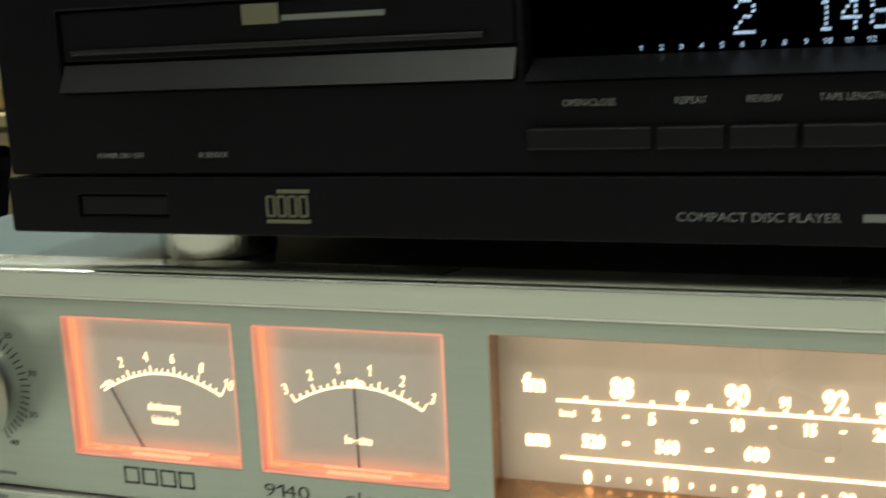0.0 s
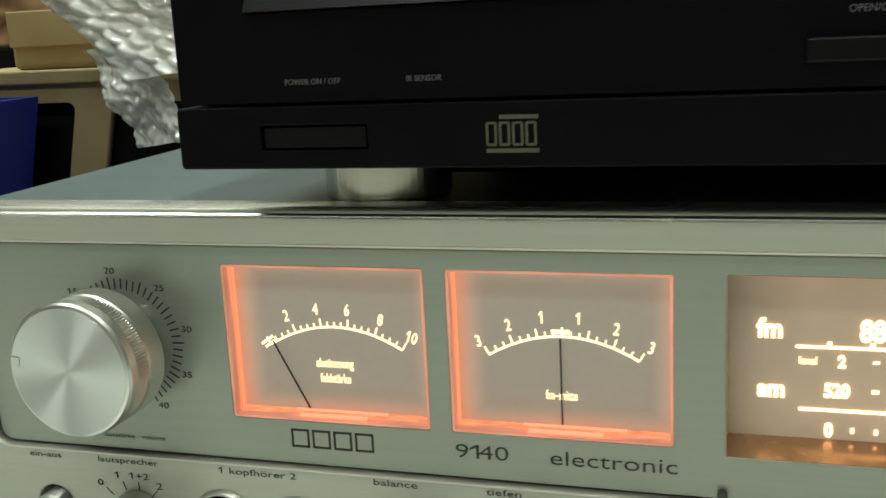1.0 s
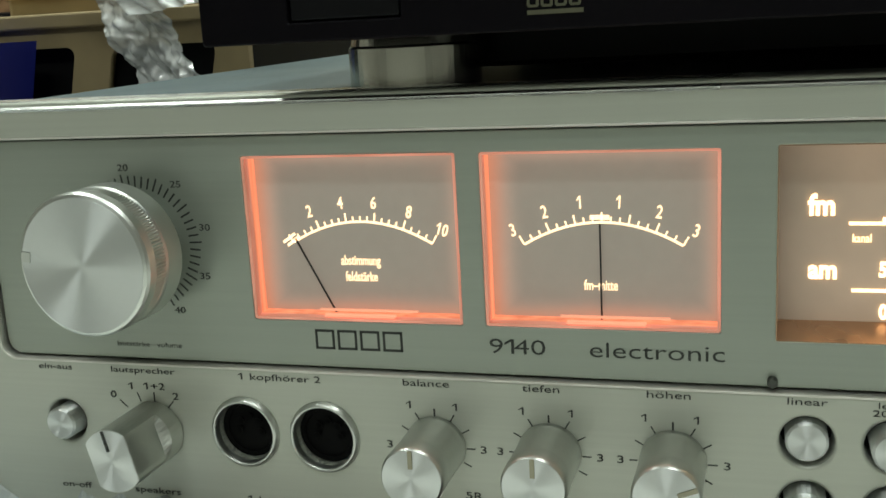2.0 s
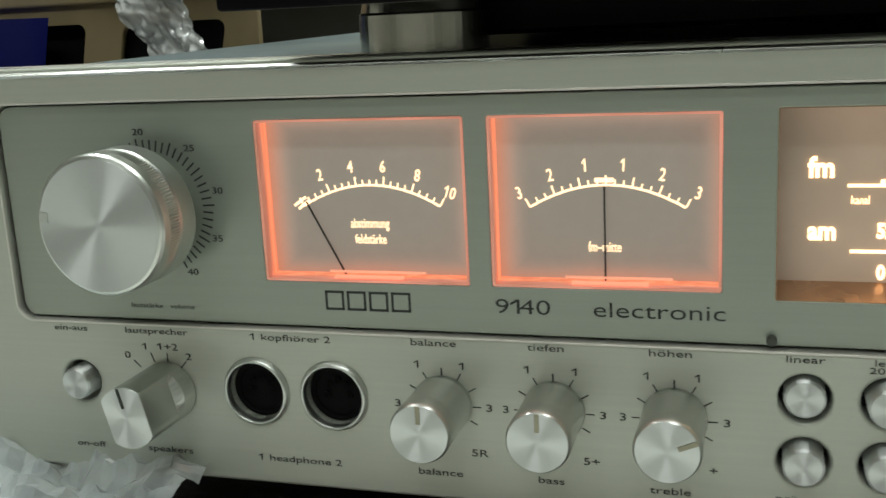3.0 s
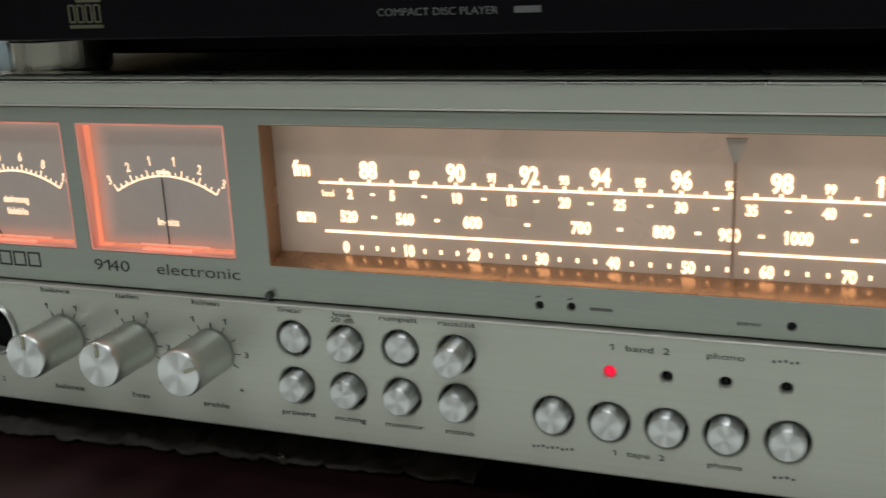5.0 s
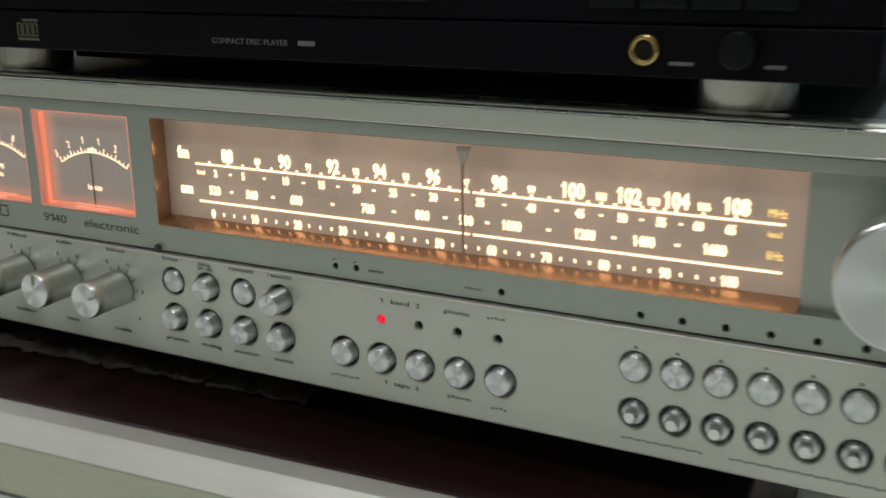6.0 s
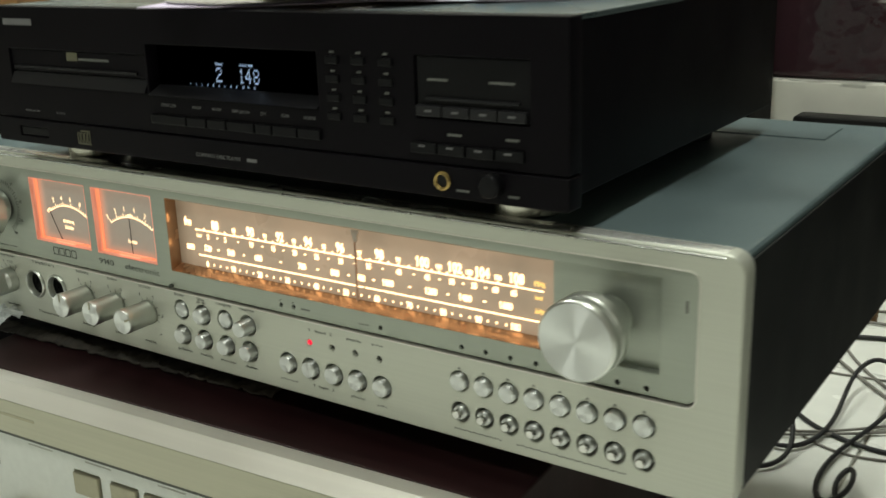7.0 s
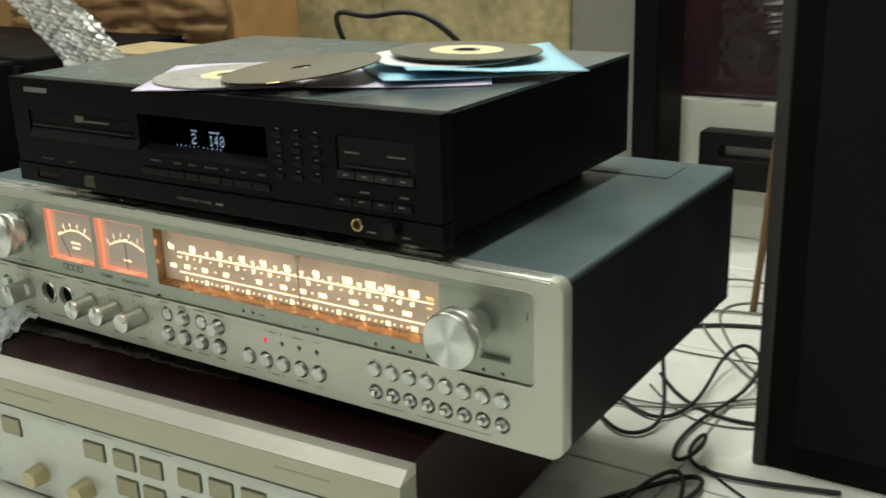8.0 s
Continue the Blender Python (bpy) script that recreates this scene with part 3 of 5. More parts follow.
meter(*METERS[0], "level")
meter(*METERS[1], "centre")

# tuning dial
def wedge_v(x0, x1, y0, y1, z0, z1):
    """A small plate narrowing downwards."""
    c = (x0 + x1) / 2
    bm = bmesh.new()
    f = [bm.verts.new(v) for v in ((x0, y0, z1), (x1, y0, z1), (c + 0.0008, y0, z0), (c - 0.0008, y0, z0))]
    b = [bm.verts.new((v.co.x, y1, v.co.z)) for v in f]
    bm.faces.new(f)
    bm.faces.new(b[::-1])
    for i in range(4):
        bm.faces.new((f[i], b[i], b[(i + 1) % 4], f[(i + 1) % 4]))
    return bm


DEEP = 0.0110
DEND = 0.3465
dial = part("dial", box(DX0 - 0.001, DEND, DEEP, DEEP + 0.002, DZ0 - 0.001, DZ1 + 0.001), M_DIALBACK, receiver, "warm grey tuning dial with glowing scales")
bm = bmesh.new()
fl = [bm.verts.new(c) for c in ((DX0, BY + 0.0002, DZ0 + 0.0001), (DEND, BY + 0.0002, DZ0 + 0.0001), (DEND, DEEP, DZ0 + 0.0030), (DX0, DEEP, DZ0 + 0.0030),
                                (DX0, BY + 0.0002, DZ0 - 0.001), (DEND, BY + 0.0002, DZ0 - 0.001), (DEND, DEEP, DZ0 - 0.001), (DX0, DEEP, DZ0 - 0.001))]
for f in ((0, 1, 2, 3), (7, 6, 5, 4), (0, 4, 5, 1), (1, 5, 6, 2), (2, 6, 7, 3), (3, 7, 4, 0)):
    bm.faces.new([fl[i] for i in f])
part("recess_floor", bm, M_DIALWALL, dial, "glossy brown lower wall tinted with the dial's orange light")
# Past DEND, where the dial glow ends, the floor has no orange tint.
part("recess_floor", box(DEND + 0.0001, DX1, BY + 0.0002, 0.0073, DZ0 - 0.001, DZ0 + 0.0002), M_BEZEL, dial)
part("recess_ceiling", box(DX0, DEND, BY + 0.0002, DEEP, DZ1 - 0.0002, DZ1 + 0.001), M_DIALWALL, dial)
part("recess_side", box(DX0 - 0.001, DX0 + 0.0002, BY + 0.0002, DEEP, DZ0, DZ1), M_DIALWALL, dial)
part("recess_side", box(DX1 - 0.0002, DX1 + 0.001, BY + 0.0002, DEEP, DZ0, DZ1), M_BEZEL, dial)
part("end_plate", box(DEND + 0.0002, DX1 + 0.001, 0.0074, DEEP + 0.002, DZ0 - 0.001, DZ1 + 0.001), M_BEZEL, dial, "plain grey-green end of the dial")
YD = DEEP - 0.0004
FM = (("88", .108), ("90", .138), ("92", .162), ("94", .184), ("96", .208), ("98", .236), ("100", .265), ("102", .286), ("104", .303), ("108", .3235))
FM_SMALL = (("89", .124), ("91", .150), ("93", .173), ("95", .196), ("97", .222), ("99", .249), ("101", .276), ("103", .295), ("106", .3125))
for s, x in FM:
    part("numeral", lettering(s, x, -0.0148, 0.0054, YD, 0.78, weight=0.00028), G_NUM, dial)
for s, x in FM_SMALL:
    part("numeral", lettering(s, x, -0.0160, 0.0026, YD, 0.80, weight=0.00018), G_NUM, dial)
part("word", lettering("fm", 0.0838, -0.0148, 0.0050, YD, 0.85, weight=0.00025), G_NUM, dial)
part("word", lettering("am", 0.0843, -0.0308, 0.0046, YD, 0.85, weight=0.00025), G_NUM, dial)
part("word", lettering("MHz", 0.3370, -0.0158, 0.0030, YD, 0.75), G_NUMY, dial)
part("word", lettering("kHz", 0.3370, -0.0303, 0.0030, YD, 0.75), G_NUMY, dial)
part("word", lettering("kanal", 0.0930, -0.0230, 0.0021, YD, 0.72), G_NUM, dial)
part("word", lettering("kanal", 0.3365, -0.0230, 0.0021, YD, 0.72), G_NUMY, dial)
part("scale_line", bars([(0.0900, -0.0195, 0.2235, -0.0195, 0.00075), (0.2250, -0.0195, 0.3395, -0.0195, 0.00075)], YD), G_NUM, dial)
part("scale_line", bars([(0.0910, -0.0361, 0.2235, -0.0361, 0.00080), (0.2250, -0.0361, 0.3395, -0.0361, 0.00080)], YD), G_NUM, dial)
ticks = [.098] + [x for _, x in FM] + [x for _, x in FM_SMALL] + [.116, .131, .144, .156, .167, .178, .190, .202, .215, .229, .242, .256, .271, .281, .291, .299]
for x in ticks:
    part("tick", bars([(x, -0.0194, x, -0.0180, 0.0010)], YD), G_NUM, dial)
KANAL = (("2", .101), ("5", .116), ("10", .138), ("15", .156), ("20", .173), ("25", .190), ("30", .208), ("35", .228), ("40", .249), ("45", .268), ("50", .284), ("55", .298), ("60", .311), ("65", .322))
for s, x in KANAL:
    part("numeral", lettering(s, x, -0.0230, 0.0031, YD, 0.78, weight=0.0002), G_NUM, dial)
for x in (.109, .127, .147, .164, .181, .199, .218, .238, .259, .276, .291, .305):
    part("tick", bars([(x - 0.0007, -0.0230, x + 0.0007, -0.0230, 0.0007)], YD), G_NUM, dial)
AM = (("520", .100), ("560", .120), ("600", .143), ("700", .178), ("800", .203), ("900", .222), ("1000", .241), ("1200", .270), ("1400", .292), ("1600", .317))
for s, x in AM:
    part("numeral", lettering(s, x, -0.0307, 0.0036, YD, 0.78, weight=0.00022), G_NUM, dial)
for x in (.109, .131, .161, .190, .213, .231, .256, .281, .304):
    part("tick", bars([(x - 0.0008, -0.0307, x + 0.0008, -0.0307, 0.0009)], YD), G_NUM, dial)
for k in range(11):
    x = 0.0983 + 0.02243 * k
    part("numeral", lettering(str(10 * k), x, -0.0413, 0.0036, YD, 0.76, weight=0.00022), G_NUM, dial)
    if k < 10:
        for j in (1, 2, 3):
            xx = x + 0.02245 * j / 4
            part("tick", bars([(xx - 0.0004, -0.0413, xx + 0.0004, -0.0413, 0.0014)], YD), G_NUM, dial)
part("pointer", box(0.2230, 0.2240, 0.0045, 0.0056, -0.0425, -0.0080, 0.0002), M_POINTER, dial, "dark red dial pointer")
# Triangular plate put in for the faint shadow at the pointer's top.
part("pointer_shade", wedge_v(0.2205, 0.2265, 0.0052, 0.0062, -0.0079, -0.0012), M_POINTERSHADE, dial)


def push_button(x, z, out, r_hole, r_cap, trimmer=False):
    at = Matrix.Translation((x, 0, z))
    button = part("push_button", lathe([(0, -out), (r_cap - 0.0006, -out), (r_cap, -out + 0.0006), (r_cap, 0.0085), (0, 0.0085)], 28), M_KNOBFACE, receiver, "", at)
    part("well", lathe([(r_hole + 0.0001, 0.0004), (r_hole + 0.0012, 0.0095), (0, 0.0098)], 28), M_BLACK, button, "black plastic well", at)
    if trimmer:
        part("stem", lathe([(0, -out - 0.0035), (0.0021, -out - 0.0035), (0.0026, -out - 0.003), (0.0026, -out + 0.001), (0, -out + 0.001)], 8), M_CHROME, button, "bright faceted stem", at)


for (x, z), out in zip(HOLES_A, (0.0004, 0.0045, 0.0005, 0.0085)):
    push_button(x, z, out, 0.0064, 0.0051)
for (x, z), out in zip(HOLES_B, (0.0042, 0.0045, 0.0048, 0.0050)):
    push_button(x, z, out, 0.0064, 0.0051)
for x, z in HOLES_C:
    push_button(x, z, 0.0030, 0.0064, 0.0052)
for x, z in PRESETS:
    push_button(x, z, 0.0026, 0.0056, 0.0049)
for x, z in TRIMS:
    push_button(x, z, 0.0010, 0.0056, 0.0040, True)
push_button(*POWER, 0.0036, 0.0064, 0.0050)

for k, (x, z) in enumerate(LEDS):
    part("led", lathe([(0, -0.0006 if k == 0 else 0.0015), (0.0008, -0.0003 if k == 0 else 0.0017), (0.0014, 0.0010 if k == 0 else 0.0022), (0.0016, 0.004), (0, 0.004)], 16), G_LED if k == 0 else M_BLACK, receiver, "glowing red indicator lamp" if k == 0 else "dark unlit indicator lamp", Matrix.Translation((x, 0, z)), True)


def din_socket(x, z):
    at = Matrix.Translation((x, 0, z))
    socket = part("headphone_socket", lathe([(0.0090, 0.003), (0.0090, -0.0014), (0.0093, -0.0018), (0.0099, -0.0016), (0.0106, -0.0003), (0.0106, 0.0001), (0.0090, 0.0004)], 48), M_KNOB, receiver, "black round socket with chrome ring", at, True)
    part("insert", lathe([(0, 0.0036), (0.0070, 0.0036), (0.0072, 0.0030), (0.0087, 0.0030), (0.0088, 0.006), (0, 0.006)], 40), M_SOCKET, socket, "", at)
    for k in range(5):
        a = radians(90 + (k - 2) * 52)
        part("contact_hole", lathe([(0.0007, 0.0026), (0.0011, 0.0026), (0.0011, 0.0031), (0.0007, 0.0031)], 10), M_SOCKET, socket, "", Matrix.Translation((x + 0.0036 * math.cos(a), 0, z + 0.0036 * math.sin(a))))


for x, z in JACKS:
    din_socket(x, z)


def knob(x, z, r, y_face, y_back, knurl, mark_angle=None, mark_in=0.25, label=""):
    """A turned aluminium knob; mark_angle: of its line, in degrees from straight up, clockwise."""
    at = Matrix.Translation((x, 0, z))
    d = y_back - y_face
    prof = [(r * 0.93, y_face), (r * 0.97, y_face + 0.0004), (r, y_face + 0.0012), (r, y_face + d * 0.24), (r * 0.985, y_face + d * 0.27)]
    prof += [(r * 0.985, y_face + d * (0.30 + 0.04 * i)) for i in range(6)] if knurl else [(r * 0.985, y_face + d * 0.30), (r * 0.985, y_face + d * 0.85)]
    prof += [(r * 0.985, y_face + d * 0.56 if knurl else y_face + d * 0.86), (r, y_face + d * 0.60 if knurl else y_face + d * 0.90), (r, y_back), (r * 0.6, y_back), (r * 0.6, 0.0005)]
    if y_back > -0.003:
        prof = prof[:-2] + [(0, y_back)]
    k = part("knob", lathe(prof, 280 if r > 0.012 else 64, (5, 10, 0.0003) if knurl else None), M_KNOB, receiver, label, at, not knurl)
    part("face", lathe([(0, y_face - 0.0001), (r * 0.93, y_face - 0.0001), (r * 0.93, y_face + 0.0004), (0, y_face + 0.0004)], 72), M_KNOBFACE, k, "radially brushed face", at)
    if mark_angle is not None:
        a = radians(mark_angle)
        q0, q1 = r * mark_in, r * 0.93
        part("mark", bars([(x + q0 * math.sin(a), z + q0 * math.cos(a), x + q1 * math.sin(a), z + q1 * math.cos(a), r * 0.14)], y_face - 0.0004), M_AMPBTN if r < 0.012 else M_KNOB, k)
    return k


knob(-0.1003, -0.0243, 0.0196, -0.0250, -0.0080, True, -82, 0.80, "large volume knob with knurled ring")
tuner = knob(0.3800, -0.0225, 0.0195, -0.0350, -0.0200, True, None, 0, "large tuning knob with knurled ring")
for x, ang in ((-0.0140, 0), (0.0172, 0), (0.0490, 68)):
    knob(x, -0.0790, 0.0084, -0.0220, -0.0004, False, ang, 0.35, "small tone knob with pointer line")

# speaker selector: a round stem with two flats
bm = bmesh.new()
ring = []
for yy, flat in ((-0.0225, 0.0066), (-0.0085, 0.0066), (-0.0066, 0.0092), (-0.0004, 0.0092)):
    row = []
    for i in range(40):
        a = 2 * math.pi * i / 40
        row.append(bm.verts.new((max(-flat, min(flat, 0.0092 * math.cos(a))), yy, 0.0092 * math.sin(a))))
    ring.append(row)
for r0, r1 in zip(ring, ring[1:]):
    for i in range(40):
        bm.faces.new((r0[i], r0[(i + 1) % 40], r1[(i + 1) % 40], r1[i]))
bm.faces.new(ring[0])
bm.faces.new(ring[-1][::-1])
SEL = Matrix.Translation((-0.1008, 0, -0.0803)) @ Matrix.Rotation(radians(-14), 4, "Y")
selector = part("selector_knob", bm, M_KNOB, receiver, "flat-sided aluminium speaker selector", SEL)
bm = bmesh.new()
hub = bm.verts.new((0, -0.02265, 0))
rims = [[bm.verts.new((max(-0.0064, min(0.0064, 0.0090 * math.cos(2 * math.pi * i / 40))), yy, 0.0090 * math.sin(2 * math.pi * i / 40))) for i in range(40)] for yy in (-0.02265, -0.0224)]
for i in range(40):
    j = (i + 1) % 40
    bm.faces.new((hub, rims[0][i], rims[0][j]))
    bm.faces.new((rims[0][i], rims[1][i], rims[1][j], rims[0][j]))
part("face", bm, M_KNOBFACE, selector, "radially brushed face", SEL)
part("mark", bars([(0, 0.0030, 0, 0.0090, 0.0009)], -0.0228), M_INK, selector, "", SEL)

# scales printed round the knobs
for k in range(31):
    a = radians(-42 + k * 6.5)
    r0, r1 = 0.0165, 0.0197 if k % 5 else 0.0203
    part("tick", bars([(-0.1005 + r0 * math.sin(a), -0.0243 + r0 * math.cos(a), -0.1005 + r1 * math.sin(a), -0.0243 + r1 * math.cos(a), 0.00048)], BY - 0.0001, 0.00008), M_INK, bezel)
for s, a in (("15", -46), ("20", -6), ("25", 39), ("30", 77), ("35", 114), ("40", 150)):
    a = radians(a)
    part("numeral", lettering(s, -0.1005 + 0.0222 * math.sin(a), -0.0243 + 0.0222 * math.cos(a), 0.0019, BY - 0.0001, 1.35), M_INK, bezel)
for cx, tags in ((-0.0140, ("1", "1", "3", "3", "5R")), (0.0172, ("1", "1", "3", "3", "5+")), (0.0490, ("1", "1", "3", "3", "+"))):
    for a in (-60, -30, 0, 30, 60, 90, 118):
        a = radians(a)
        part("tick", bars([(cx + 0.0086 * math.sin(a), -0.0795 + 0.0086 * math.cos(a), cx + 0.0110 * math.sin(a), -0.0795 + 0.0110 * math.cos(a), 0.00035 if a else 0.0005)], -0.0001, 0.00008), M_INK, receiver)
    part("tick", bars([(cx - 0.0110, -0.0795, cx - 0.0090, -0.0795, 0.00035)], -0.0001, 0.00008), M_INK, receiver)
    for s, dx, dz in zip(tags, (-0.0068, 0.0062, -0.0133, 0.0133, 0.0100), (0.0118, 0.0118, 0, 0, -0.0135)):
        part("numeral", lettering(s, cx + dx, -0.0795 + dz, 0.0021, -0.0001, 1.5), M_INK, receiver)
for s, x, z in (("0", -0.1137, -0.0695), ("1", -0.1072, -0.0666), ("1+2", -0.0996, -0.0664), ("2", -0.0928, -0.0692)):
    part("numeral", lettering(s, x, z, 0.0021, -0.0001, 1.5), M_INK, receiver)
for x0, z0, x1, z1 in ((-0.1118, -0.0712, -0.1094, -0.0734), (-0.1056, -0.0686, -0.1046, -0.0714), (-0.1000, -0.0684, -0.1000, -0.0712), (-0.0938, -0.0708, -0.0960, -0.0732)):
    part("tick", bars([(x0, z0, x1, z1, 0.00035)], -0.0001, 0.00008), M_INK, receiver)

# printed words
for s, x, z, h in (("ein-aus", -0.1328, -0.0616, 0.0017), ("lautsprecher", -0.1030, -0.0616, 0.0017), ("1 kopfh\u00f6rer 2", -0.0592, -0.0619, 0.0018), ("balance", -0.0160, -0.0613, 0.0018),
                   ("tiefen", 0.0155, -0.0613, 0.0018), ("h\u00f6hen", 0.0480, -0.0613, 0.0018), ("linear", 0.0808, -0.0613, 0.0017), ("leise", 0.1000, -0.0614, 0.0015), ("20 dB", 0.1000, -0.0634, 0.0015),
                   ("rumpelt", 0.1200, -0.0613, 0.0017), ("rauscht", 0.1400, -0.0613, 0.0017), ("on-off", -0.1310, -0.0997, 0.0017), ("speakers", -0.1025, -0.0995, 0.0018), ("1 headphone 2", -0.0592, -0.0995, 0.0018),
                   ("balance", -0.0158, -0.0997, 0.0018), ("bass", 0.0160, -0.0995, 0.0018), ("treble", 0.0480, -0.0997, 0.0018), ("pr\u00e4senz", 0.0810, -0.0990, 0.0017), ("muting", 0.1005, -0.0990, 0.0017),
                   ("monitor", 0.1203, -0.0990, 0.0017), ("mono", 0.1398, -0.0990, 0.0017), ("1  band  2", 0.1980, -0.0645, 0.0018), ("phono", 0.2230, -0.0645, 0.0017), ("phono", 0.2238, -0.0997, 0.0016), ("1  tape  2", 0.1980, -0.0995, 0.0017)):
    part("printed_word", lettering(s, x, z, h * 1.08, -0.0001, 1.62, thick=0.00008), M_INK, receiver)
for x, z, w in ((0.2400, -0.0645, 0.008), (0.1712, -0.1005, 0.014), (0.2412, -0.1012, 0.007), (0.3050, -0.1020, 0.030), (0.3600, -0.1020, 0.062)):
    n = max(3, round(w / 0.0016))
    part("printed_word", bars([(x - w / 2 + w * k / n, z + 0.0002 * (k % 3 - 1), x - w / 2 + w * (k + 0.62) / n, z + 0.0002 * (k % 3 - 1), 0.0009 - 0.0002 * (k % 2)) for k in range(n)], -0.0001, 0.00008), M_INKPALE, receiver)
for x, _ in PRESETS:
    part("printed_word", bars([(x - 0.0006, -0.0665, x + 0.0006, -0.0665, 0.0011)], -0.0001, 0.00008), M_INKPALE, receiver)
part("printed_word", lettering("stereo", 0.2290, -0.0545, 0.0014, BY - 0.0001, 1.3, thick=0.00008), M_INKPALE, bezel)
part("printed_word", bars([(0.1825, -0.0537, 0.1895, -0.0537, 0.0010)], BY - 0.0001, 0.00008), M_INKPALE, bezel)
part("printed_word", lettering("lautst\u00e4rke   volume", -0.1010, -0.0543, 0.0015, BY - 0.0001, 1.3, thick=0.00008), M_INKPALE, bezel)
for x in (0.1668, 0.1768):
    part("printed_word", bars([(x - 0.0012, -0.0513, x + 0.0004, -0.0507, 0.0004)], BY - 0.0001, 0.00008), M_INK, bezel)
part("printed_word", lettering("91", 0.0013, -0.0508, 0.0041, BY - 0.0001, 1.50, "LEFT", thick=0.00008, weight=-0.00003), M_INK, bezel)
part("printed_word", lettering("40", 0.0169, -0.0508, 0.0041, BY - 0.0001, 1.50, "RIGHT", thick=0.00008, weight=-0.00003), M_INK, bezel)
part("printed_word", lettering("electronic", 0.0448, -0.0508, 0.0041, BY - 0.0001, 1.44, thick=0.00008, weight=-0.00003), M_INK, bezel)
for k in range(4):
    # maker's mark: four plain open shapes
    x = -0.0480 + 0.0066 * k
    a, b, zt, zb, w = x, x + 0.0057, -0.0483, -0.0533, 0.0007
    part("maker_mark", bars([(a, zt, b, zt, w), (a, zb, b, zb, w), (a + w / 2, zb, a + w / 2, zt, w), (b - w / 2, zb, b - w / 2, zt, w)], BY - 0.0001, 0.00008), M_INK, bezel)


# ---- compact disc player ----
CX0, CX1, CY0, CY1, CZ0, CZ1 = -0.0640, 0.3655, -0.0135, 0.2865, 0.0300, 0.1180
player = thing("disc_player", 0.150, 0.10, 0.0165, "black compact disc player with lit display, resting on the silver receiver", "disc player")
part("case", box(CX0 + 0.003, CX1 - 0.003, CY0 + 0.012, CY1, CZ0 + 0.004, CZ1 - 0.0012, 0.0012), M_CDP, player, "black steel case")
part("lid", box(CX0 + 0.0025, CX1 - 0.0025, CY0 + 0.0125, CY1 + 0.0005, CZ1 - 0.0030, CZ1, 0.0008), M_CDPTOPLIT, player, "glossy dark steel lid, lightened for the light on top")
STEP = 0.0465
WIN = (0.0895, 0.2195, 0.0750, 0.0980)
DRAW = (-0.0430, 0.0875, 0.0692, 0.0915)
RBLK = (0.2815, 0.3455, 0.0685, 0.0985)
upper = part("upper_fascia", plate(rrect(CX0, CX1, STEP, CZ1, 0.0012), [rrect(WIN[0], WIN[1], 0.0685, WIN[3], 0.0005), rrect(*DRAW, 0.0005), rrect(*RBLK, 0.0008)], CY0 + 0.0008, 0.012, 0.0006), M_CDP, player, "satin black upper fascia")
lower = part("lower_fascia", plate(rrect(CX0 - 0.0008, CX1 + 0.0005, CZ0, STEP - 0.0006, 0.0012), [rrect(-0.0410, -0.0120, 0.0348, 0.0410, 0.0004)], CY0 - 0.0004, 0.013, 0.0006), M_CDP, player, "satin black lower fascia")
# Made-up black block that keeps the gap under the player dark.
part("gap_blocker", box(CX0 + 0.050, CX1 - 0.050, CY0 + 0.060, CY1 - 0.012, 0.0195, CZ0 + 0.0042, 0.0015), M_BLACK, player, "added black block that keeps the gap under the player dark")
part("backing", box(CX0 + 0.004, CX1 - 0.004, CY0 + 0.0095, CY0 + 0.0118, CZ0 + 0.003, CZ1 - 0.002), M_BLACK, player)


def wedge(x0, x1, z0, z1, y_top, y_bottom, y_back):
    """A lip whose front slopes outwards to its lower edge."""
    bm = bmesh.new()
    a = [bm.verts.new((x, y, z)) for x in (x0, x1) for y, z in ((y_top, z1), (y_bottom, z0), (y_back, z0), (y_back, z1))]
    bm.faces.new(a[:4])
    bm.faces.new(a[4:][::-1])
    for i in range(4):
        j = (i + 1) % 4
        bm.faces.new((a[i], a[4 + i], a[4 + j], a[j]))
    return bm


drawer = part("disc_drawer", box(DRAW[0] + 0.0005, DRAW[1] - 0.0005, CY0 + 0.0022, CY0 + 0.009, DRAW[2] + 0.0085, DRAW[3] - 0.0004, 0.0004), M_CDP, player, "closed disc drawer")
part("lip", wedge(DRAW[0] + 0.0003, DRAW[1] - 0.0003, DRAW[2] + 0.0002, DRAW[2] + 0.0075, CY0 + 0.0024, CY0 - 0.0012, CY0 + 0.008), M_CDPGREY, drawer, "sloping grey lip")
part("ridge", box(DRAW[0] + 0.004, DRAW[1] - 0.008, CY0 + 0.0008, CY0 + 0.004, DRAW[2] + 0.0102, DRAW[2] + 0.0116, 0.0003), M_CDPGREY, drawer)
part("emblem", box(0.0142, 0.0248, CY0 + 0.0019, CY0 + 0.0025, 0.0853, 0.0905, 0.0001), M_GOLDINK, drawer, "small pale gold emblem")
part("printed_word", bars([(0.0256, 0.0866, 0.0540, 0.0866, 0.0014)], CY0 + 0.0020), M_INKPALE, drawer)
DY = CY0 + 0.0095
display = part("display_window", box(WIN[0] - 0.001, WIN[1] + 0.001, DY, DY + 0.0012, WIN[2] - 0.004, WIN[3] + 0.001, 0.0003), M_GLASS_DARK, player, "dark display window with blue-white dots")
part("lip", wedge(WIN[0] + 0.0003, WIN[1] - 0.0003, 0.0687, 0.0738, DY - 0.0003, CY0 - 0.0014, DY - 0.0001), M_CDPGREY, display, "sloping grey lip")

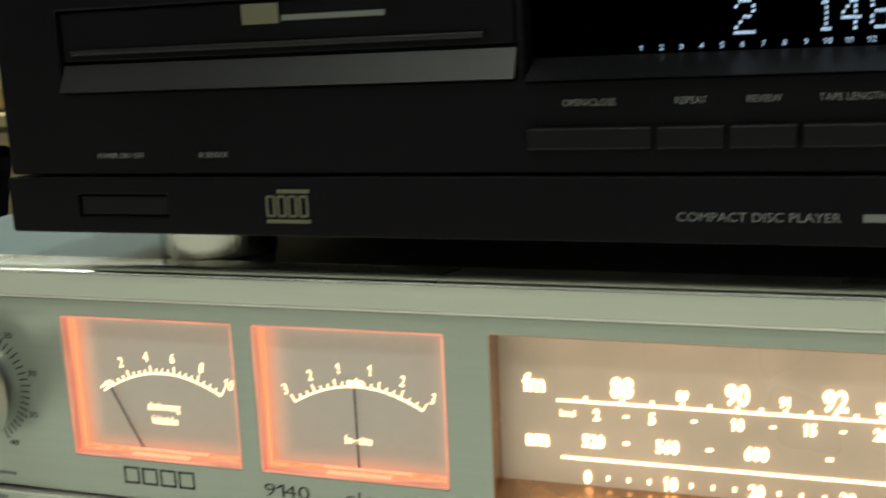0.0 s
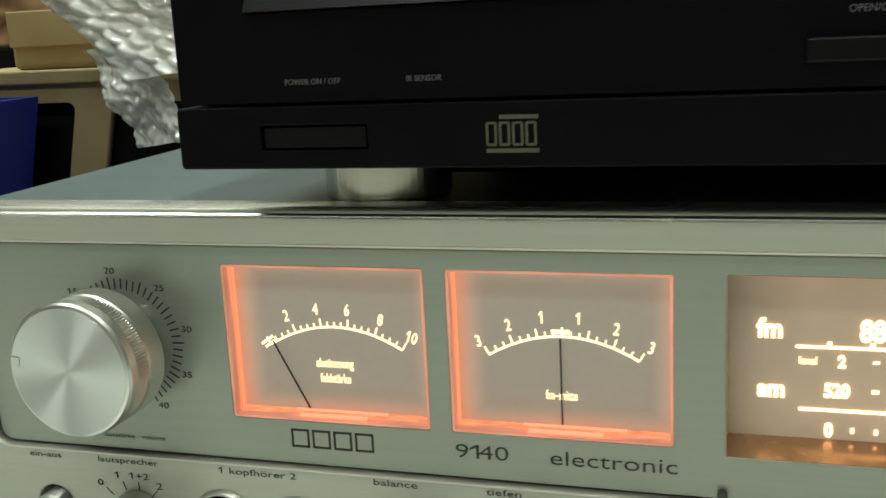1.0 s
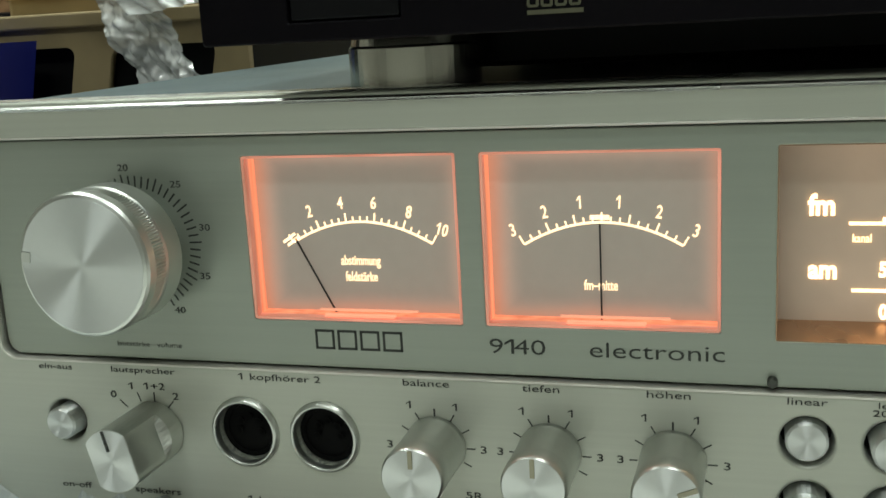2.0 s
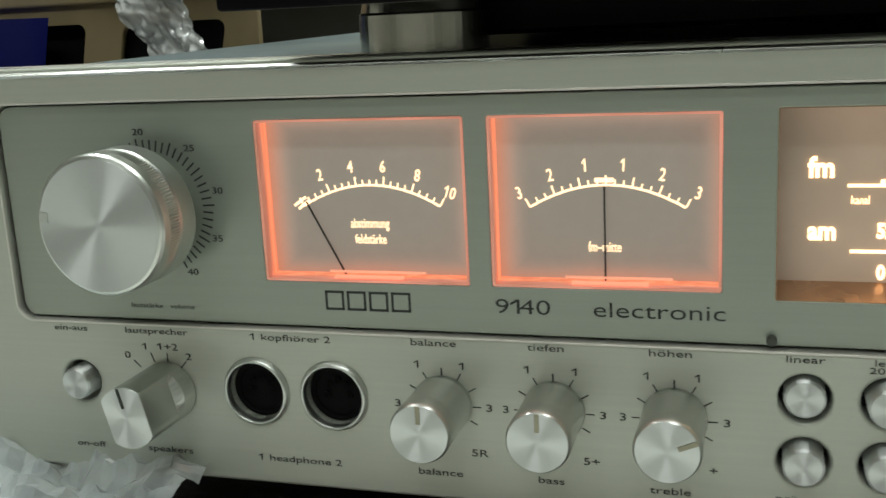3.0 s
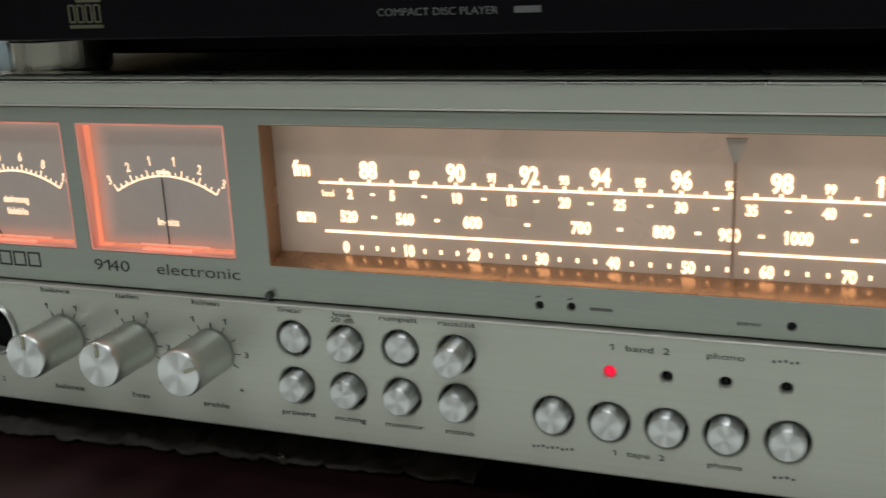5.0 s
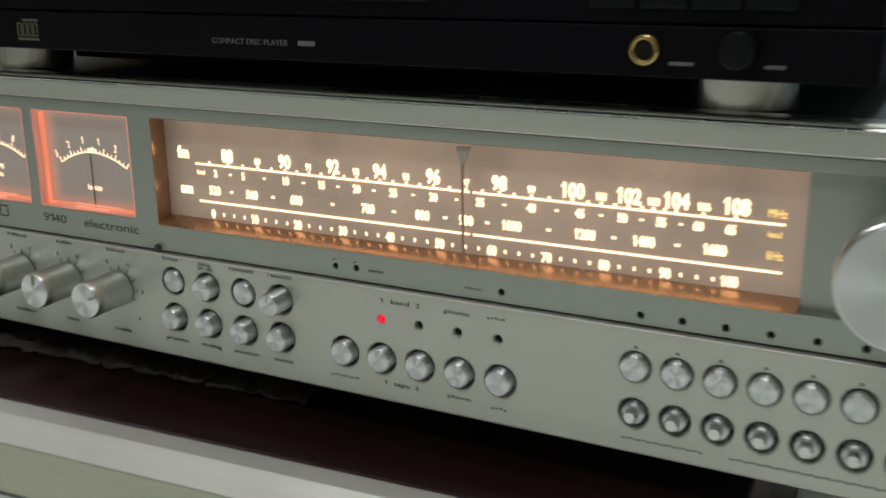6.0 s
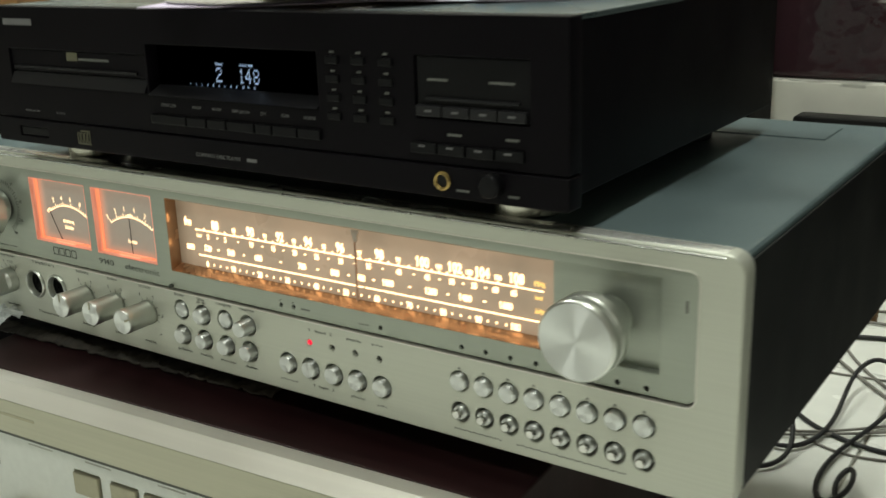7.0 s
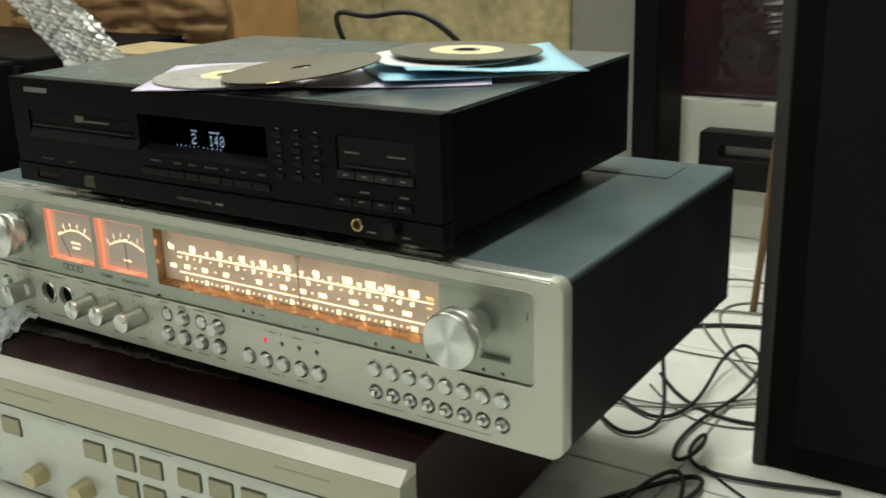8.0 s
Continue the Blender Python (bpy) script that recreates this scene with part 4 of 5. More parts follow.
DOTS = {"2": ("01110", "10001", "00001", "00110", "01000", "10000", "11111"), "1": ("00100", "01100", "00100", "00100", "00100", "00100", "01110"),
        "4": ("00010", "00110", "01010", "10010", "11111", "00010", "00010"), "8": ("01110", "10001", "10001", "01110", "10001", "10001", "01110")}


def dot_matrix(ch, x, z, pitch_x, pitch_z):
    rows = DOTS[ch]
    seg = []
    for r, row in enumerate(rows):
        for c, on in enumerate(row):
            if on == "1":
                px, pz = x + c * pitch_x, z + (6 - r) * pitch_z
                seg.append((px - pitch_x * 0.33, pz, px + pitch_x * 0.33, pz, pitch_z * 0.66))
    part("display_digit", bars(seg, DY - 0.0002), G_VFD, display, "lit dot-matrix digit")


dot_matrix("2", 0.1375, 0.0778, 0.00095, 0.00118)
dot_matrix("1", 0.1555, 0.0778, 0.00075, 0.00118)
dot_matrix("4", 0.1605, 0.0778, 0.00085, 0.00118)
dot_matrix("8", 0.1665, 0.0778, 0.00085, 0.00118)
part("printed_word", lettering("TRACK", 0.1402, 0.0874, 0.0013, DY - 0.0002, 1.0), G_VFD, display)
part("printed_word", lettering("TRACK TIME", 0.1610, 0.0874, 0.0013, DY - 0.0002, 1.0), G_VFD, display)
for k in range(12):
    part("track_number", lettering(str(k + 1), 0.1160 + 0.0046 * k, 0.0752, 0.0013, DY - 0.0002, 1.0), G_VFD, display)

KEY_ROW = ((0.0900, 0.1196, "OPEN/CLOSE"), (0.1206, 0.1358, "REPEAT"), (0.1368, 0.1514, "REVIEW"), (0.1524, 0.1730, "TAPE LENGTH"), (0.1740, 0.1860, "EDIT"), (0.1870, 0.2040, "SCAN"), (0.2050, 0.2205, "SHUFFLE"))
for x0, x1, word in KEY_ROW:
    part("key", box(x0, x1, CY0 - 0.0012, CY0 + 0.002, 0.0522, 0.0576, 0.0006), M_CDPBTN, player)
    part("printed_word", lettering(word, (x0 + x1) / 2, 0.0633, 0.0016, CY0 + 0.0006, 0.95), M_WHITEINK, player)
for r in range(4):
    for c in range(3):
        x, z = 0.2305 + 0.0170 * c, 0.0975 - 0.0096 * r
        key = part("key", box(x - 0.0042, x + 0.0042, CY0 - 0.0005, CY0 + 0.002, z - 0.0052, z - 0.0012, 0.0006), M_CDPBTN, player)
        part("printed_word", bars([(x - 0.0014, z + 0.0008, x + 0.0014, z + 0.0008, 0.0010)], CY0 + 0.0006), M_INKPALE, player)
block = part("search_panel", box(RBLK[0] + 0.0004, RBLK[1] - 0.0004, CY0 + 0.0022, CY0 + 0.0085, RBLK[2] + 0.0004, RBLK[3] - 0.0004, 0.0004), M_CDPBTN, player, "recessed control panel with four buttons")
part("ridge", box(RBLK[0] + 0.006, RBLK[1] - 0.006, CY0 + 0.0006, CY0 + 0.004, 0.0772, 0.0786, 0.0003), M_CDPGREY, block)
for k in range(4):
    x = RBLK[0] + 0.0008 + 0.0156 * k
    part("key", box(x, x + 0.0150, CY0 - 0.0006, CY0 + 0.004, 0.0694, 0.0748, 0.0006), M_CDPGREY, block)
    part("printed_word", bars([(x + 0.0055, 0.0722, x + 0.0095, 0.0722, 0.0011)], CY0 - 0.0008), M_WHITEINK, block)
    part("key", box(0.2785 + 0.0163 * k, 0.2785 + 0.0163 * k + 0.0152, CY0 - 0.0008, CY0 + 0.002, 0.0510, 0.0565, 0.0006), M_CDPBTN, player)
    part("printed_word", bars([(0.2835 + 0.0163 * k, 0.0548, 0.2875 + 0.0163 * k, 0.0548, 0.0010)], CY0 - 0.0010), M_WHITEINK, player)
for x, w in ((0.2940, 0.012), (0.3300, 0.014)):
    part("printed_word", bars([(x - w / 2, 0.0870, x + w / 2, 0.0870, 0.0012)], CY0 + 0.0020), M_INKPALE, block)
for x, w in ((0.3040, 0.008), (0.3360, 0.007)):
    part("printed_word", bars([(x - w / 2, 0.0612, x + w / 2, 0.0612, 0.0012)], CY0 + 0.0006), M_INKPALE, player)
part("power_button", box(-0.0405, -0.0125, CY0 + 0.0004, CY0 + 0.006, 0.0352, 0.0406, 0.0005), M_CDPBTN, player, "flat black power button")
part("printed_word", lettering("POWER ON / OFF", -0.0260, 0.0518, 0.0014, CY0 + 0.0006, 0.95), M_WHITEINK, player)
part("printed_word", lettering("IR SENSOR", 0.0032, 0.0518, 0.0014, CY0 + 0.0006, 0.95), M_WHITEINK, player)
part("printed_word", lettering("COMPACT DISC PLAYER", 0.1430, 0.0365, 0.0021, CY0 - 0.0006, 1.10), M_WHITEINK, player)
part("printed_word", bars([(0.1655, 0.0365, 0.1730, 0.0365, 0.0018)], CY0 - 0.0006), M_WHITEINK, player)
part("maker_mark", bars([(-0.0445, 0.1085, -0.0150, 0.1085, 0.0040)], CY0 + 0.0006), M_WHITEINK, player, "pale grey maker's mark bar")
# disc-format emblem as plain strokes
ex0, ex1, ez0 = 0.0184, 0.0312, 0.0333
emblem = part("format_emblem", bars([(ex0, ez0 + 0.0008, ex1, ez0 + 0.0008, 0.0010)], CY0 - 0.0006), M_GOLDINK, player, "pale gold square emblem")
part("emblem_bar", bars([(ex0 + 0.0034, ez0 + 0.0088, ex1, ez0 + 0.0088, 0.0010)], CY0 - 0.0006), M_GOLDINK, emblem)
for k in range(4):
    a, b, lo, hi = ex0 + 0.0032 * k + 0.0003, ex0 + 0.0032 * k + 0.0024, ez0 + 0.0022, ez0 + 0.0074
    part("emblem_shape", bars([(a, lo, a, hi, 0.0006), (b, lo, b, hi, 0.0006), (a, lo, b, lo, 0.0006), (a, hi, b, hi, 0.0006)], CY0 - 0.0006), M_GOLDINK, emblem)
gx = Matrix.Translation((0.2970, CY0, 0.0384))
part("phones_socket", lathe([(0.0030, 0.003), (0.0031, -0.0016), (0.0042, -0.0020), (0.0050, -0.0012), (0.0052, 0.0005)], 32), M_GOLD, player, "gold-plated headphone socket", gx, True)
part("socket_hole", lathe([(0, -0.0006), (0.0031, -0.0006), (0.0031, 0.003), (0, 0.003)], 24), M_BLACK, player, "", gx)
part("printed_word", bars([(0.3050, 0.0345, 0.3125, 0.0345, 0.0011)], CY0 - 0.0006), M_INKPALE, player)
part("level_knob", lathe([(0, -0.0070), (0.0050, -0.0068), (0.0056, -0.0060), (0.0058, 0.0), (0, 0.0)], 36), M_CDPBTN, player, "black level knob", Matrix.Translation((0.3265, CY0, 0.0395)))
part("printed_word", bars([(0.3340, 0.0345, 0.3400, 0.0345, 0.0011)], CY0 - 0.0006), M_INKPALE, player)
for x in (-0.0232, 0.3190):
    for y in (0.030, 0.245):
        z0 = 0.0151 + 0.0015 * (y - 0.0138) / 0.320
        # Rear feet get black in place of silver for the shade they stand in.
        foot = part("foot", lathe([(0, 0.0), (0.0168, 0.0), (0.0182, 0.0010), (0.0185, 0.0018), (0.0185, 0.0118), (0.0178, 0.0125), (0.0168, 0.0205), (0, 0.0205)], 56), M_FOOT if y < 0.1 else M_RUBBER, player, "round silver foot" if y < 0.1 else "round rear foot, black for the shade under the player", Matrix.Translation((x, y, z0)) @ UPRIGHT)
        part("pad", lathe([(0.0100, -0.0002), (0.0150, -0.0002), (0.0152, 0.0006), (0.0100, 0.0006)], 32), M_RUBBER, foot, "", Matrix.Translation((x, y, z0)) @ UPRIGHT)


# ---- discs and sleeves on the player ----
def disc_on(name, x, y, z, tilt_x, tilt_y, material, label, ring=None, ring_mat=None, r=0.060):
    at = Matrix.Translation((x, y, z)) @ Matrix.Rotation(radians(tilt_x), 4, "X") @ Matrix.Rotation(radians(-tilt_y), 4, Vector((-0.66, 0.75, 0))) @ Matrix.Rotation(math.pi / 2, 4, "X")
    ob = new(name)
    ob.matrix_basis = at
    PLACED[ob.name] = at
    tagged(ob, label, "disc", "loose discs")
    part("plate", lathe([(0.0075, -0.0006), (r - 0.0004, -0.0006), (r, 0), (r - 0.0004, 0.0006), (0.0075, 0.0006), (0.0075, -0.0006)], 72), material, ob, "", at)
    if ring:
        part("label_ring", lathe([(ring[0], 0.0008), (ring[1], 0.0008), (ring[1], 0.0005), (ring[0], 0.0005), (ring[0], 0.0008)], 64), ring_mat, ob, "cream printed ring", at)
        part("hub", lathe([(0.0076, 0.0009), (ring[0] - 0.001, 0.0009), (ring[0] - 0.001, 0.0005), (0.0076, 0.0005), (0.0076, 0.0009)], 48), M_DISCGOLD, ob, "", at)


def sleeve(x, y, z, turn, material, label, w=0.125, lift=0.004):
    rnd = random.Random(int(1000 * x))
    ph = rnd.random() * 6
    bm = sheet((-w / 2, -w / 2, 0), (w, 0, 0), (0, w, 0), 16, 16, lambda a, b: lift * (0.35 + 0.5 * math.sin(3 * a + ph) * math.sin(2.5 * b + ph)) * (abs(a - 0.5) + abs(b - 0.5)) + 0.0004)
    ext = bmesh.ops.extrude_face_region(bm, geom=bm.faces[:])
    bmesh.ops.translate(bm, verts=[v for v in ext["geom"] if isinstance(v, bmesh.types.BMVert)], vec=(0, 0, 0.0007))
    ob = part("paper_sleeve", bm, material, None, label, pose(x, y, z, 0, 0, turn), True)
    tagged(ob, label, "sleeve", "disc sleeves")


sleeve(0.134, 0.054, 0.1182, 32.5, M_LILAC, "lilac-white paper disc sleeve lying on the player", 0.130)
disc_on("compact_disc", 0.137, 0.044, 0.1216, 0, 0, M_DISCGREY, "grey printed disc lying on a lilac sleeve", (0.012, 0.024), M_CREAM)
disc_on("compact_disc", 0.201, 0.052, 0.1296, 0, 5.0, M_DISCGOLD, "bronze mirror-backed disc leaning on a sleeve edge")
sleeve(0.250, 0.114, 0.1182, 32, M_LILAC, "lilac paper disc sleeve under a blue one", 0.132)
sleeve(0.276, 0.140, 0.1212, 47, M_SKY, "pale blue paper disc sleeve under a stack of discs", 0.128)
sleeve(0.298, 0.155, 0.1236, 40, M_SKY, "pale blue paper sleeve with a lifted corner", 0.132, 0.008)
disc_on("compact_disc", 0.266, 0.148, 0.1285, 0, -1.0, M_WHITEPAPER, "white printed disc under a dark one")
disc_on("compact_disc", 0.280, 0.158, 0.1325, 0, -1.5, M_DISCDARK, "dark olive disc with a cream ring on top of the stack", (0.011, 0.029), M_CREAM)


# ---- amplifier underneath ----
AMP = pose(0.3400, -0.0300, FLOOR_Z, 0, 0, 3.3)
AT = 0.134          # height of its lid
AW = 0.458
amp = new("amplifier")
amp.matrix_basis = AMP
PLACED[amp.name] = AMP
tagged(amp, "silver-fronted amplifier in a dark maroon wooden case on the floor", "amplifier")
part("cabinet", box(-AW + 0.004, -0.004, 0.012, 0.345, 0.010, AT, 0.0015), M_WOOD, amp, "dark maroon veneered wooden case", AMP)
part("top_lip", wedge(-AW, 0.0, AT - 0.0085, AT - 0.0005, 0.0010, -0.0100, 0.0119), M_AMPTOP, amp, "bright aluminium lip", AMP)
part("upper_band", box(-AW, 0.0, -0.0100, 0.0119, AT - 0.0335, AT - 0.0086, 0.0006), M_AMPBAND, amp, "satin champagne band", AMP)
SQ = [(a, a + 0.0252, d) for a, d in ((-0.4333, 0), (-0.3282, 0), (-0.2930, 0), (-0.2622, 0), (-0.2205, 0), (-0.1875, 0), (-0.1545, 0), (-0.2930, -0.0262), (-0.2622, -0.0262), (-0.2205, -0.0262))]
SZ1, SZ0 = 0.0797, 0.0620
part("fascia", plate(rrect(-AW, 0.0, 0.008, AT - 0.0340, 0.002), [rrect(a, b, SZ0 + d, SZ1 + d, 0.0012) for a, b, d in SQ], 0.0012, 0.0105, 0.0005), M_AMPFACE, amp, "white-silver lower fascia", AMP)
# Solid dark strip put in for the shade of the groove.
part("groove_strip", box(-AW + 0.001, -0.001, -0.0088, 0.0009, AT - 0.0362, AT - 0.0338, 0.0002), M_GROOVE, amp, "dark strip standing in for the shadow gap under the band", AMP)
part("fascia_back", box(-AW + 0.003, -0.003, 0.0095, 0.0116, 0.010, AT - 0.0345), M_BLACK, amp, "", AMP)
for a, b, d in SQ:
    part("square_button", box(a + 0.0008, b - 0.0008, -0.0010, 0.009, SZ0 + d + 0.0008, SZ1 + d - 0.0008, 0.0007), M_AMPBTN, amp, "", AMP)
for x in (-0.3890, -0.3310):
    part("knob", lathe([(0, -0.0150), (0.0080, -0.0150), (0.0090, -0.0140), (0.0098, 0.0008), (0, 0.0008)], 28), M_AMPKNOB, amp, "small dull gold knob", AMP @ Matrix.Translation((x, 0, 0.0310)))
for x, w in ((-0.3770, 0.060), (-0.0840, 0.050)):
    part("printed_word", bars([(x - w / 2, AT - 0.0195, x + w / 2, AT - 0.0195, 0.0020)], -0.0102, 0.0002), M_AMPBTN, amp, "", AMP)
for x in (-0.358, -0.3015, -0.235):
    part("printed_word", bars([(x - 0.014, 0.0880, x + 0.010, 0.0880, 0.0010)], 0.0010, 0.0002), M_AMPINK, amp, "", AMP)
for x in (-0.40, -0.04):
    for y in (0.04, 0.31):
        part("foot", lathe([(0, 0), (0.014, 0), (0.016, 0.0100), (0, 0.0100)], 24), M_RUBBER, amp, "", AMP @ Matrix.Translation((x, y, 0.0100)) @ Matrix.Rotation(-math.pi / 2, 4, "X"))


# ---- frayed black cloth strip and plastic film beside the receiver ----
bm = bmesh.new()
rows = []
for i in range(161):
    t = i / 160
    x = -0.130 + 0.268 * t
    front = 0.001 + 0.016 * t + 0.0035 * noise.noise((26 * t, 0, 7)) + 0.0015 * noise.noise((90 * t, 0, 2))
    c = []
    for j in range(13):
        b = j / 12
        fold = 0.0050 * math.sin(math.pi * min(1.0, 1.5 * b)) * (0.65 + 0.6 * noise.noise((22 * t, 3 * b, 0)))
        fray = 0.0028 * noise.noise((70 * t, 5 * b, 3)) * (1 - b) + 0.0012 * noise.noise((160 * t, 9 * b, 5))
        c.append(bm.verts.new((x - 0.010 * (1 - t) * (1 - b), front + 0.034 * b, -0.1262 + max(0.0, fold + fray))))
    rows.append(c)
for i in range(160):
    for j in range(12):
        bm.faces.new((rows[i][j], rows[i + 1][j], rows[i + 1][j + 1], rows[i][j + 1]))
ext = bmesh.ops.extrude_face_region(bm, geom=bm.faces[:])
bmesh.ops.translate(bm, verts=[v for v in ext["geom"] if isinstance(v, bmesh.types.BMVert)], vec=(0, 0, -0.0012))
cloth = part("cloth_strip", bm, M_SCRAP, None, "", None, True)
tagged(cloth, "frayed grey-brown cloth strip lying on the wooden amplifier lid", "cloth")


def lint(x, y, size, seed):
    """A small clump of torn fibres."""
    rnd = random.Random(seed)
    bm = bmesh.new()
    for k in range(14):
        a, up = rnd.random() * 6.28, rnd.random() * size
        o = Vector((x + rnd.uniform(-0.4, 0.4) * size, y + rnd.uniform(-0.4, 0.4) * size, -0.1278 + 0.5 * up))
        d = Vector((math.cos(a), math.sin(a), rnd.uniform(0.0, 0.7))) * size * rnd.uniform(0.3, 0.7)
        n = Vector((-d.y, d.x, 0.3 * size)).normalized() * size * 0.16
        bm.faces.new([bm.verts.new(v) for v in (o - n, o + n, o + d + n * 0.4, o + d - n * 0.4)])
    ext = bmesh.ops.extrude_face_region(bm, geom=bm.faces[:])
    bmesh.ops.translate(bm, verts=[v for v in ext["geom"] if isinstance(v, bmesh.types.BMVert)], vec=(0, 0, 0.0004))
    ob = part("lint_clump", bm, M_GREY, None)
    tagged(ob, "small grey clump of torn fibres on the amplifier lid", "lint", "lint on the lid")


for x, y, size, seed in ((0.0335, 0.0180, 0.0060, 1), (0.0560, 0.0150, 0.0030, 2), (0.0640, 0.0150, 0.0036, 3), (0.0700, 0.0160, 0.0026, 4)):
    lint(x, y, size, seed)


def crumple(a, b, amount, scale, seed):
    v = Vector((a * scale, b * scale, seed))
    return amount * (noise.noise(v) + 0.6 * abs(noise.noise(v * 2.3)) + 0.35 * noise.noise(v * 5.1))


film = part("plastic_bag", sheet((-0.300, -0.060, -0.125), (0.200, 0.01, 0.004), (0.02, 0.100, 0.012), 60, 46, lambda a, b: crumple(a, b, 0.016, 6, 2.0) + 0.006), F_BAG, None, "", None)
tagged(film, "crumpled clear plastic bag lying beside the wooden amplifier", "plastic bag")
film2 = part("plastic_bag", sheet((-0.320, -0.075, -0.262), (0.215, 0.02, 0.02), (0.01, 0.02, 0.140), 50, 40, lambda a, b: crumple(a, b, 0.020, 5, 7.0)), F_BAG, None, "", None)
tagged(film2, "crumpled clear plastic film hanging beside the amplifier", "plastic bag")


# ---- behind and to the left: crates, bubble film ----
crate = thing("fruit_crate", -0.32, 0.36, FLOOR_Z, "tan cardboard crate with slanted cut-out sides, standing beside the receiver", "crate")


def slanted(x0, x1, z0, z1, r):
    """An opening whose sides lean outwards to the bottom."""
    return [(x + 0.24 * (z - z1), z) for x, z in rrect(x0, x1, z0, z1, r)]


part("front_wall", plate(rrect(-0.470, -0.185, FLOOR_Z + 0.002, 0.047, 0.004), [slanted(-0.365, -0.289, -0.090, 0.0295, 0.006), slanted(-0.266, -0.203, -0.090, 0.0285, 0.006)], 0.248, 0.005), M_CARD, crate, "tan wall with two slanted openings")
# Black block that stands in for the shade inside the crate.
part("inner", box(-0.466, -0.190, 0.256, 0.430, FLOOR_Z + 0.002, 0.036), M_BLACK, crate, "black block filling the crate for its dark inside")
part("rim", box(-0.470, -0.185, 0.2445, 0.2478, 0.0400, 0.0480, 0.0012), M_CARD, crate, "folded upper rim")
part("lid_board", box(-0.470, -0.185, 0.2535, 0.440, 0.0365, 0.0445, 0.002), M_CARD, crate)
backbox = thing("carton", -0.32, 0.39, 0.0445, "plain tan cardboard box lying on the crate", "carton")
part("body", box(-0.395, -0.200, 0.330, 0.436, 0.0450, 0.0820, 0.004), M_CARD, backbox)
part("flap", box(-0.393, -0.202, 0.3265, 0.3295, 0.0600, 0.0830, 0.0010), M_CARD, backbox, "folded tan flap")
tub = thing("plastic_tub", -0.37, 0.215, FLOOR_Z, "royal blue plastic tub with tapering sides, in front of the crate", "tub")


def tapered(x0, x1, y0, y1, z0, z1, lean):
    """An open tub, its sides leaning outwards to the top."""
    bm = bmesh.new()
    loops = []
    for inset, z, grow in ((0.0, z0, 0.0), (0.0, z1, 1.0), (0.003, z1, 1.0), (0.003, z0 + 0.004, 0.0)):
        g = lean * grow - inset
        loops.append([bm.verts.new((x + (g if x == x1 else -g), y + (g * 0.1 - inset if y == y1 else inset - g * 0.1), z)) for x, y in ((x0, y0), (x1, y0), (x1, y1), (x0, y1))])
    for a, b in zip(loops, loops[1:]):
        for i in range(4):
            bm.faces.new((a[i], a[(i + 1) % 4], b[(i + 1) % 4], b[i]))
    bm.faces.new(loops[0][::-1])
    bm.faces.new(loops[-1])
    return bm


part("body", tapered(-0.420, -0.372, 0.196, 0.232, FLOOR_Z, 0.034, 0.066), M_BLUE, tub)
part("rim", plate([(-0.490, 0.0300), (-0.304, 0.0300), (-0.302, 0.0370), (-0.492, 0.0370)], [], 0.1900, 0.0045, 0.0008), M_BLUE, tub, "thick blue upper rim")


def bubble(a, b, lu, lv, pitch=0.0105):
    i, j = a * lu / pitch, b * lv / (pitch * 0.866)
    row = math.floor(j)
    fx = (i + 0.5 * (row % 2)) % 1 - 0.5
    fz = j % 1 - 0.5
    q = 1 - (fx * fx + fz * fz) / 0.20
    return 0.0032 * math.sqrt(q) if q > 0 else 0


sheet_bend = lambda a, b: bubble(a, b, 0.25, 0.107, 0.0115) + 0.010 * math.sin(5 * a + 1.5) * (0.3 + b) + crumple(a, b, 0.010, 4, 5.0)
wrap = part("bubble_film", sheet((-0.397, 0.205, 0.195), (0.180, -0.01, -0.152), (0.100, 0.0, 0.010), 140, 70, sheet_bend), F_BUBBLE, None, "", None, True)
tagged(wrap, "clear bubble film standing between the crate and the receiver", "bubble film")
wrap2 = part("bubble_film", sheet((-0.252, 0.210, 0.058), (0.026, 0.0, -0.050), (0.034, 0.0, 0.004), 40, 40, lambda a, b: bubble(a, b, 0.08, 0.05) * 0.5 + crumple(a, b, 0.008, 3, 9.0)), F_BUBBLE, None, "", None, True)
tagged(wrap2, "crumpled clear film end hanging before the crate's opening", "bubble film")

black_box = thing("dark_box", -0.88, 0.52, FLOOR_Z, "plain black loudspeaker box standing by the crates", "speaker")
part("cabinet", box(-1.20, -0.560, 0.36, 0.655, FLOOR_Z, 0.060, 0.004), M_SPEAKER, black_box)
part("front_cloth", box(-1.19, -0.570, 0.352, 0.3600, FLOOR_Z + 0.02, 0.050, 0.002), M_SPEAKER, black_box, "black front cloth")
side_box = thing("dark_box", -0.35, 0.095, FLOOR_Z, "black loudspeaker box standing beside the silver receiver", "speaker")
part("cabinet", box(-0.465, -0.247, 0.070, 0.122, FLOOR_Z, 0.104, 0.003), M_SPEAKER, side_box)
part("front_cloth", box(-0.458, -0.254, 0.064, 0.070, FLOOR_Z + 0.02, 0.096, 0.002), M_CLOTH, side_box, "black front cloth")
carton = thing("carton", -0.62, 0.74, FLOOR_Z, "orange-brown carton with a crumpled edge, by the wall", "carton")
part("body", box(-1.25, -0.455, 0.665, 0.815, FLOOR_Z, 0.22, 0.006), M_ORANGE, carton)
part("flap", sheet((-1.0, 0.655, 0.105), (0.54, 0.0, 0.012), (0, -0.01, -0.060), 60, 10, lambda a, b: crumple(a, b, 0.010, 6, 1.0)), M_STICK, carton, "torn dark brown flap", None, True)

